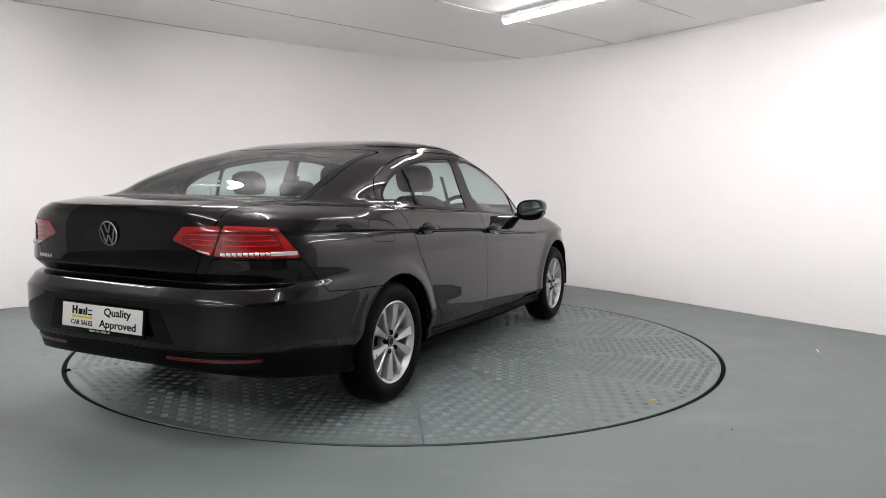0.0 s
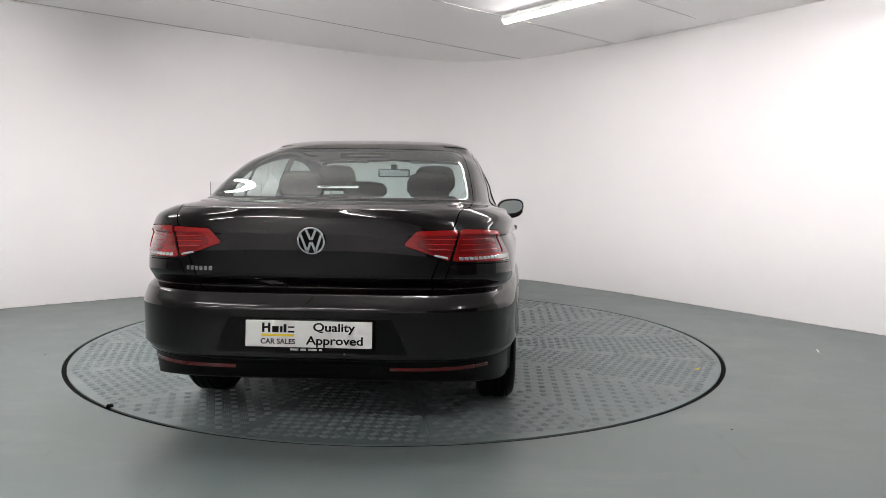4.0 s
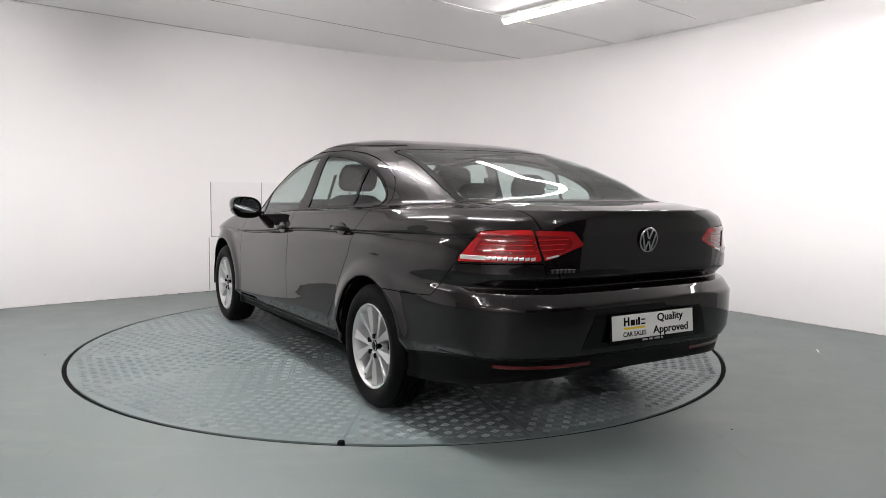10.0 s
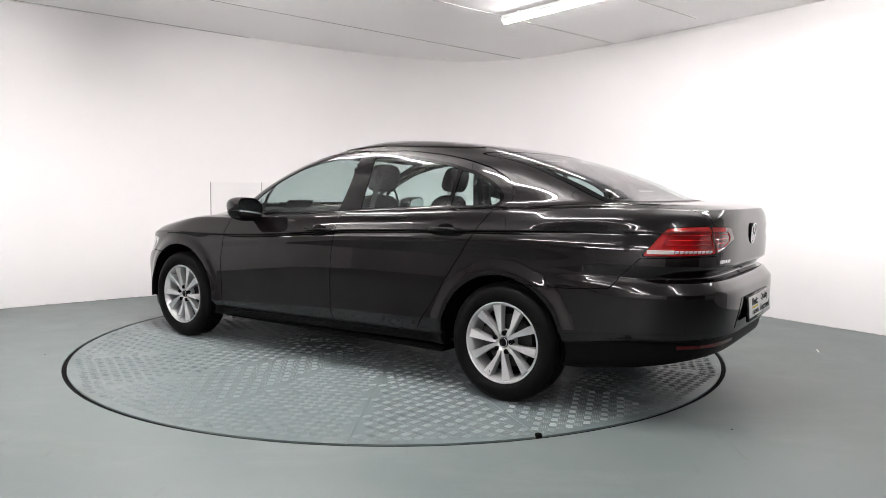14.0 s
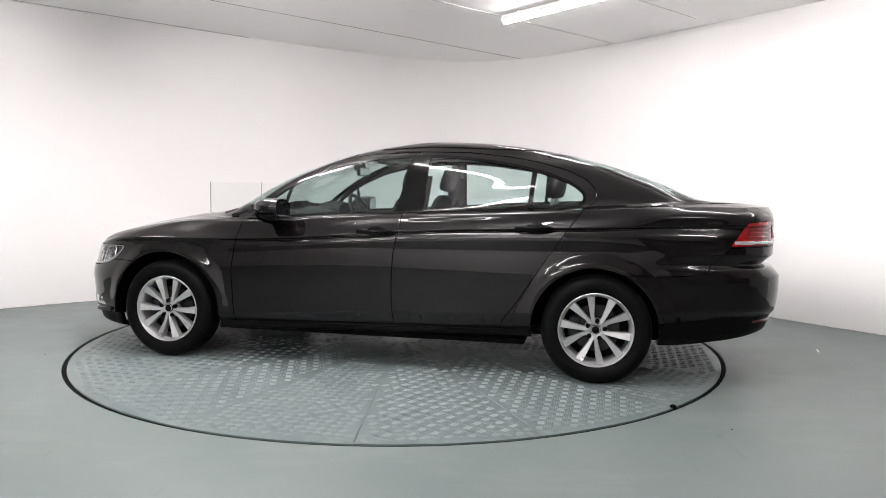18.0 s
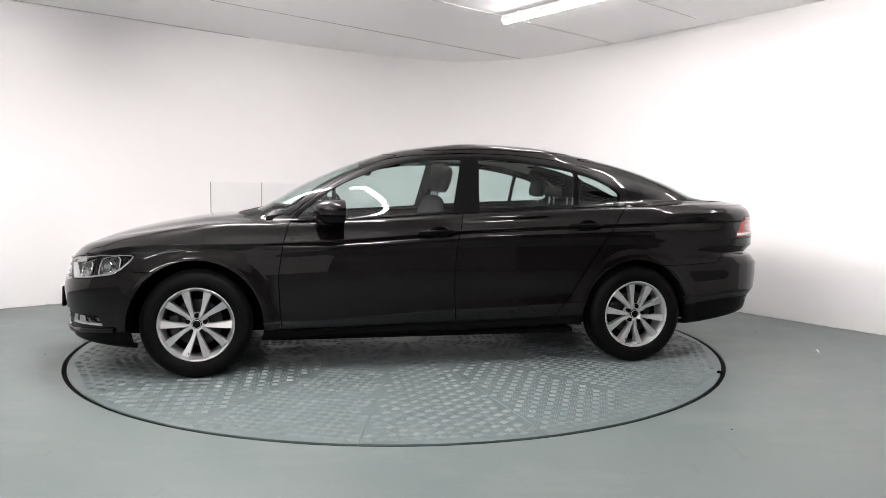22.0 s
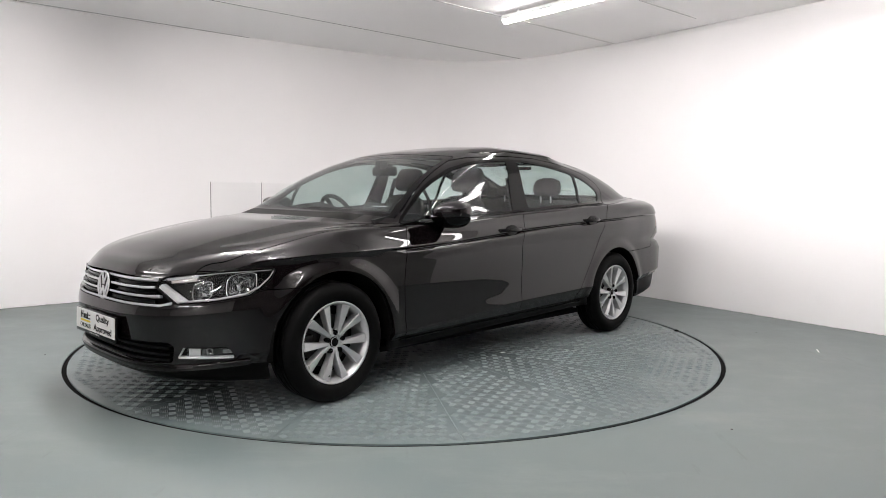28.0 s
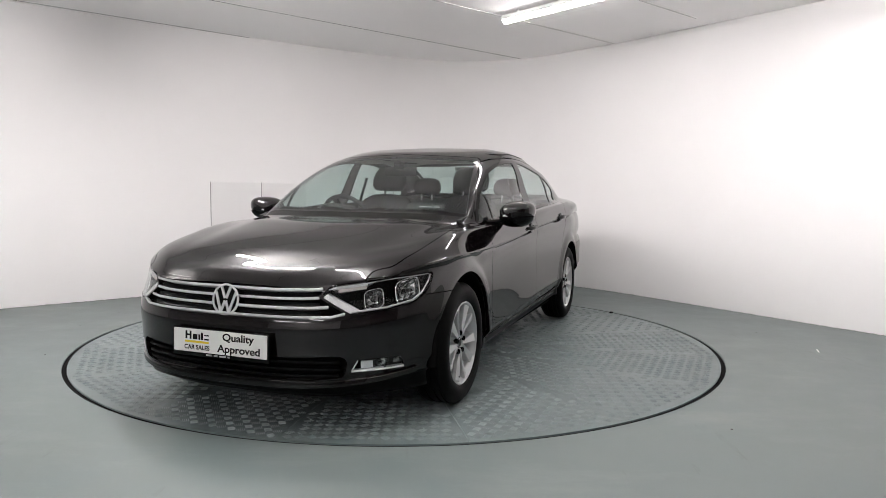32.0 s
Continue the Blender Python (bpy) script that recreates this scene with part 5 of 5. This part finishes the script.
for s in (1, -1):
    rows = []
    for x, k in ((.672, .12), (.668, .38), (.655, .62), (.635, .82), (.605, .96), (.57, 1.0), (.545, .985), (.530, .94)):
        rows.append([(a, s * (b - .034), c) for a, b, c in oval(cap_x(x), .962 - (1 - k) * .02, .998, .110 * k, .069 * k, .010)])
    bm = blob(rows)
    mir = cpart("door_mirror", bm, car_paint, "dark door mirror with a clear indicator strip", 50)
    part("mirror_glass", blob([[(a, s * (b - .034), c) for a, b, c in oval(x, .963, .998, .094, .052, .010)] for x in (.5315, .528)]), mirror_glass, mir, "", 40)
    part("glass_surround", blob([[(a, s * (b - .034), c) for a, b, c in oval(x, .962, .998, .1005 - d, .059 - d, .010)] for x, d in ((.532, 0), (.5285, .001))]), gloss_black, mir)
    low = [[(a, s * b, min(c, .970)) for a, b, c in oval(cap_x(x), .926, .986, .111 * k, .082 * k, .010)] for x, k in ((.662, .35), (.645, .72), (.615, .93), (.57, 1.01), (.535, .97))]
    part("lower_shell", blob(low), gloss_black, mir, "gloss black lower shell", 50)
    ind = [[(cap_x(x), s * (y - .032), z + dz) for dz in (-.005, .005)] for x, y, z in ((.600, 1.062, .9905), (.632, 1.03, .988), (.655, .99, .985), (.666, .95, .982), (.667, .90, .978))]
    bm = bmesh.new()
    vr = [[bm.verts.new((p[0] + .004, p[1] + s * .002, p[2])) for p in r] for r in ind]
    for a, b in zip(vr, vr[1:]):
        bm.faces.new((a[0], b[0], b[1], a[1]))
    bmesh.ops.solidify(bm, geom=bm.faces[:], thickness=.004)
    part("indicator", bm, lamp_silver, mir, "clear and silver indicator strip", 60)
    bm = blob([[(a, s * (b - .034), c) for a, b, c in [(x, y, z) for x, y, z in [(cx + .042 * math.cos(t), yy, zz + .018 * math.sin(t)) for t in [2 * math.pi * k / 16 for k in range(16)]]]] for cx, yy, zz in ((.675, .80, .937), (.66, .85, .938), (.635, .885, .945), (.615, .92, .955))])
    part("mirror_foot", bm, gloss_black, mir, "", 60)
    for x0, x1, z, d in ((.072, -.165, .870, "door_front"), (-.915, -1.140, .914, "door_rear")):
        xm = (x0 + x1) / 2
        y = surf_y(xm, z + .01)
        cup = blob([[(a, s * (y + dy), c) for a, c in [(xm - .012 + rx * math.cos(t), z + rz * math.sin(t) - .002) for t in [2 * math.pi * k / 24 for k in range(24)]]] for dy, rx, rz in ((-.03, .055, .03), (.0035, .062, .036), (.0040, .060, .034))])
        grip = ribbon([(x0, s * (y + .006), z - .002), (x0 - .03, s * (y + .028), z), (xm, s * (y + .036), z + .001), (x1 + .03, s * (y + .028), z + .002), (x1, s * (y + .006), z)], [(0, s, 0)] * 5, .023, .014)
        h = part("door_handle", grip, gloss_black, DOOR[d, s], "dark painted bar handle over a black cup", 50)
        part("handle_cup", cup, gloss_black, h, "", 50)
def glass_y(x, z):
    """Half width of the window glass at x and z."""
    D = skin0.D
    q = D[(np.abs(D[:, 0] - x) < .05) & (D[:, 1] > .4) & (D[:, 6] > 14.5) & (D[:, 6] < 20)]
    d = np.hypot(q[:, 0] - x, q[:, 2] - z)
    k = np.argsort(d)[:4]
    return float(np.average(q[k, 1], weights=1 / (d[k] + 1e-4)))


for s in (1, -1):
    pts = [(x, s * glass_y(x, z), z) for x, z in ((.598, .955), (.592, 1.02), (.586, 1.08), (.580, 1.15))]
    part("window_divider", ribbon(pts, [(0, s, .3)] * 4, .022, .008, True, (1, 0, 0)), black_plastic, DOOR["door_front", s])
for xs in (((.86, .58, .962), (.93, .42, .984), (.99, .22, .992)), ((.95, -.52, .982), (1.02, -.30, .990), (1.055, -.02, .992))):
    arm = cpart("wiper", ribbon([Vector(q) for q in xs], [(.4, 0, .9)] * 3, .014, .008, True, (.9, 0, -.4)), black_plastic, "black windscreen wiper")
    part("wiper_blade", ribbon([Vector(q) + Vector((-.018, 0, -.002)) for q in xs], [(.4, 0, .9)] * 3, .008, .010, True, (.9, 0, -.4)), rubber, arm)

for s in (1, -1):
    for z in (.262, .285):
        pts = []
        for x in np.linspace(.93, -.93, 24):
            zz = z + .02 * (.93 - x) / 1.0
            pts.append((x, s * (surf_y(x, zz) + .003), zz))
        cpart("sill_rib", ribbon(pts, [(0, s, 0)] * 24, .010, .01), gloss_black)
# ---- cabin ----
def seat(x, y):
    s = cpart("front_seat", box(bmesh.new(), (-.27, -.26, -.10), (.27, .26, .06), .05), seat_cloth, "black cloth front seat with an adjustable headrest", 80)
    s.matrix_basis = Matrix.Translation(CAR_AT + Vector((x + .30, y, .52)))
    m = Matrix.Translation((-.24, 0, .0)) @ pose(0, 0, 0, 0, -17, 0)
    b = part("backrest", blob([[(cx + .055 * kk * math.cos(t), wd * math.copysign(abs(math.sin(t)) ** .55, math.sin(t)), z) for t in [2 * math.pi * k / 24 for k in range(24)]] for z, wd, cx, kk in
             ((-.02, .24, 0, 1.0), (.15, .26, 0, 1.1), (.35, .265, .0, 1.1), (.47, .245, .0, 1.0), (.55, .20, .0, .85), (.585, .14, 0, .55), (.595, .06, 0, .2))]), seat_cloth, s, "", 80, m)
    h = part("headrest", blob([[(cx + .05 * kk * math.cos(t), wd * math.copysign(abs(math.sin(t)) ** .5, math.sin(t)), z) for t in [2 * math.pi * k / 24 for k in range(24)]] for z, wd, cx, kk in
             ((.625, .05, .0, .3), (.632, .115, .0, .8), (.66, .138, .0, 1.0), (.72, .142, .0, 1.05), (.775, .128, 0, .95), (.80, .105, 0, .7), (.81, .06, 0, .3))]), seat_cloth, s, "", 80, m)
    for yy in (-.05, .05):
        part("headrest_post", rod(bmesh.new(), (0, yy, .56), (0, yy, .65), .006, 8), steel, s, m=m)


seat(-.02, .36)
seat(-.12, -.36)
bench = cpart("rear_bench", box(bmesh.new(), (-.98, -.64, .34), (-.45, .64, .52), .05), seat_cloth, "black cloth rear bench with three headrests", 80)
part("bench_back", box(bmesh.new(), (-.07, -.64, 0), (.07, .64, .60), .06), seat_cloth, bench, "", 80, Matrix.Translation((-.93, 0, .48)) @ pose(0, 0, 0, 0, -22, 0))
for y in (.38, 0, -.38):
    hh = .15 if y else .09
    part("headrest", blob([[(.045 * kk * math.cos(t), y + wd * math.copysign(abs(math.sin(t)) ** .5, math.sin(t)), z * hh / .15) for t in [2 * math.pi * k / 24 for k in range(24)]] for z, wd, kk in ((0, .05, .3), (.008, .11, .8), (.04, .13, 1), (.09, .13, 1), (.13, .11, .85), (.15, .06, .4))]),
         seat_cloth, bench, "", 80, Matrix.Translation((-1.10, 0, 1.085)) @ pose(0, 0, 0, 0, -12, 0))
    for yy in (-.05, .05):
        part("headrest_post", rod(bmesh.new(), (-1.10, y + yy, 1.0), (-1.10, y + yy, 1.10), .006, 8), steel, bench)
cpart("parcel_shelf", box(bmesh.new(), (-1.86, -.62, 1.02), (-1.14, .62, 1.045), .01), seat_cloth, "black parcel shelf")
dash = cpart("dashboard", blob([[(x, y, z) for x, z in ((1.0, .80), (1.0, .955), (.86, .985), (.66, .985), (.585, .955), (.56, .88), (.62, .70), (.75, .62))] for y in (-.70, -.4, 0, .4, .70)]), dash_plastic, "black soft plastic dashboard", 30)
part("instrument_hood", blob([[(x, y, z) for x, z in ((.75, .97), (.74, .97 + .055 * k), (.62, .975 + .06 * k), (.57, .965 + .05 * k), (.565, .95))] for y, k in ((-.54, .05), (-.50, .7), (-.36, 1), (-.22, .7), (-.18, .05))]), dash_plastic, dash, "", 40)
part("dash_card", box(bmesh.new(), (-.002, -.13, 0), (.002, .13, .075), .001), ink, dash, "dark dealer card on the dashboard", m=Matrix.Translation((.70, .34, .985)) @ pose(0, 0, 0, 0, -40, 0))
for y0, l in ((.10, .045), (.045, .03), (.005, .05)):
    part("printed_mark", box(bmesh.new(), (.0022, y0 - l, .042), (.003, y0, .049)), print_white, dash, m=Matrix.Translation((.70, .34, .985)) @ pose(0, 0, 0, 0, -40, 0))
wheel_m = Matrix.Translation((.44, -.36, .915)) @ pose(0, 0, 0, 0, -64, 0)
ringv = bmesh.new()
for k in range(40):
    a, b = 2 * math.pi * k / 40, 2 * math.pi * (k + 1) / 40
    rod(ringv, (.182 * math.cos(a), .182 * math.sin(a), 0), (.182 * math.cos(b), .182 * math.sin(b), 0), .0155, 10)
sw = cpart("steering_wheel", ringv, dash_plastic, "black three-spoke steering wheel", 80)
sw.matrix_basis = Matrix.Translation(CAR_AT) @ wheel_m
part("airbag_boss", box(bmesh.new(), (-.06, -.075, -.02), (.06, .075, .03), .02), dash_plastic, sw, "", 60)
for a in (90, 200, -20):
    part("spoke", box(bmesh.new(), (.05, -.018, -.008), (.178, .018, .010), .004), dash_plastic, sw, m=pose(0, 0, 0, 0, 0, a))
im = cpart("inner_mirror", box(bmesh.new(), (.30, -.125, 1.225), (.325, .125, 1.29), .012), black_plastic, "black inner rear-view mirror", 60)
part("mirror_glass", box(bmesh.new(), (.2975, -.115, 1.232), (.2995, .115, 1.283), .0008), mirror_glass, im)
part("stalk", box(bmesh.new(), (.30, -.025, 1.27), (.38, .025, 1.325), .008), black_plastic, im)
for s in (1, -1):
    cpart("sun_visor", box(bmesh.new(), (-.10, s * .33 - .17, 1.325), (.06, s * .33 + .17, 1.340), .006), headliner)
    # seat belt hanging at the middle pillar
    cpart("seat_belt", ribbon([(-.33, s * .60, 1.22), (-.31, s * .66, 1.0), (-.28, s * .70, .7)], [(0, s, 0)] * 3, .045, .003, True, (1, 0, 0)), seat_cloth)
cpart("carpet", box(bmesh.new(), (-1.3, -.72, .25), (.95, .72, .30), .01), seat_cloth)
def heading(t):
    """The turntable's angle in degrees at t seconds."""
    return 63.78 + 5.814 * t - .00078 * t * t


def motions():
    rows = [(t, heading(t)) for t in range(0, 33, 2)]
    walk(car, [(t, pose(0, 0, .0025, 0, 0, a)) for t, a in rows])
    walk(turntable, [(t, pose(0, 0, 0, 0, 0, a)) for t, a in rows])


motions()
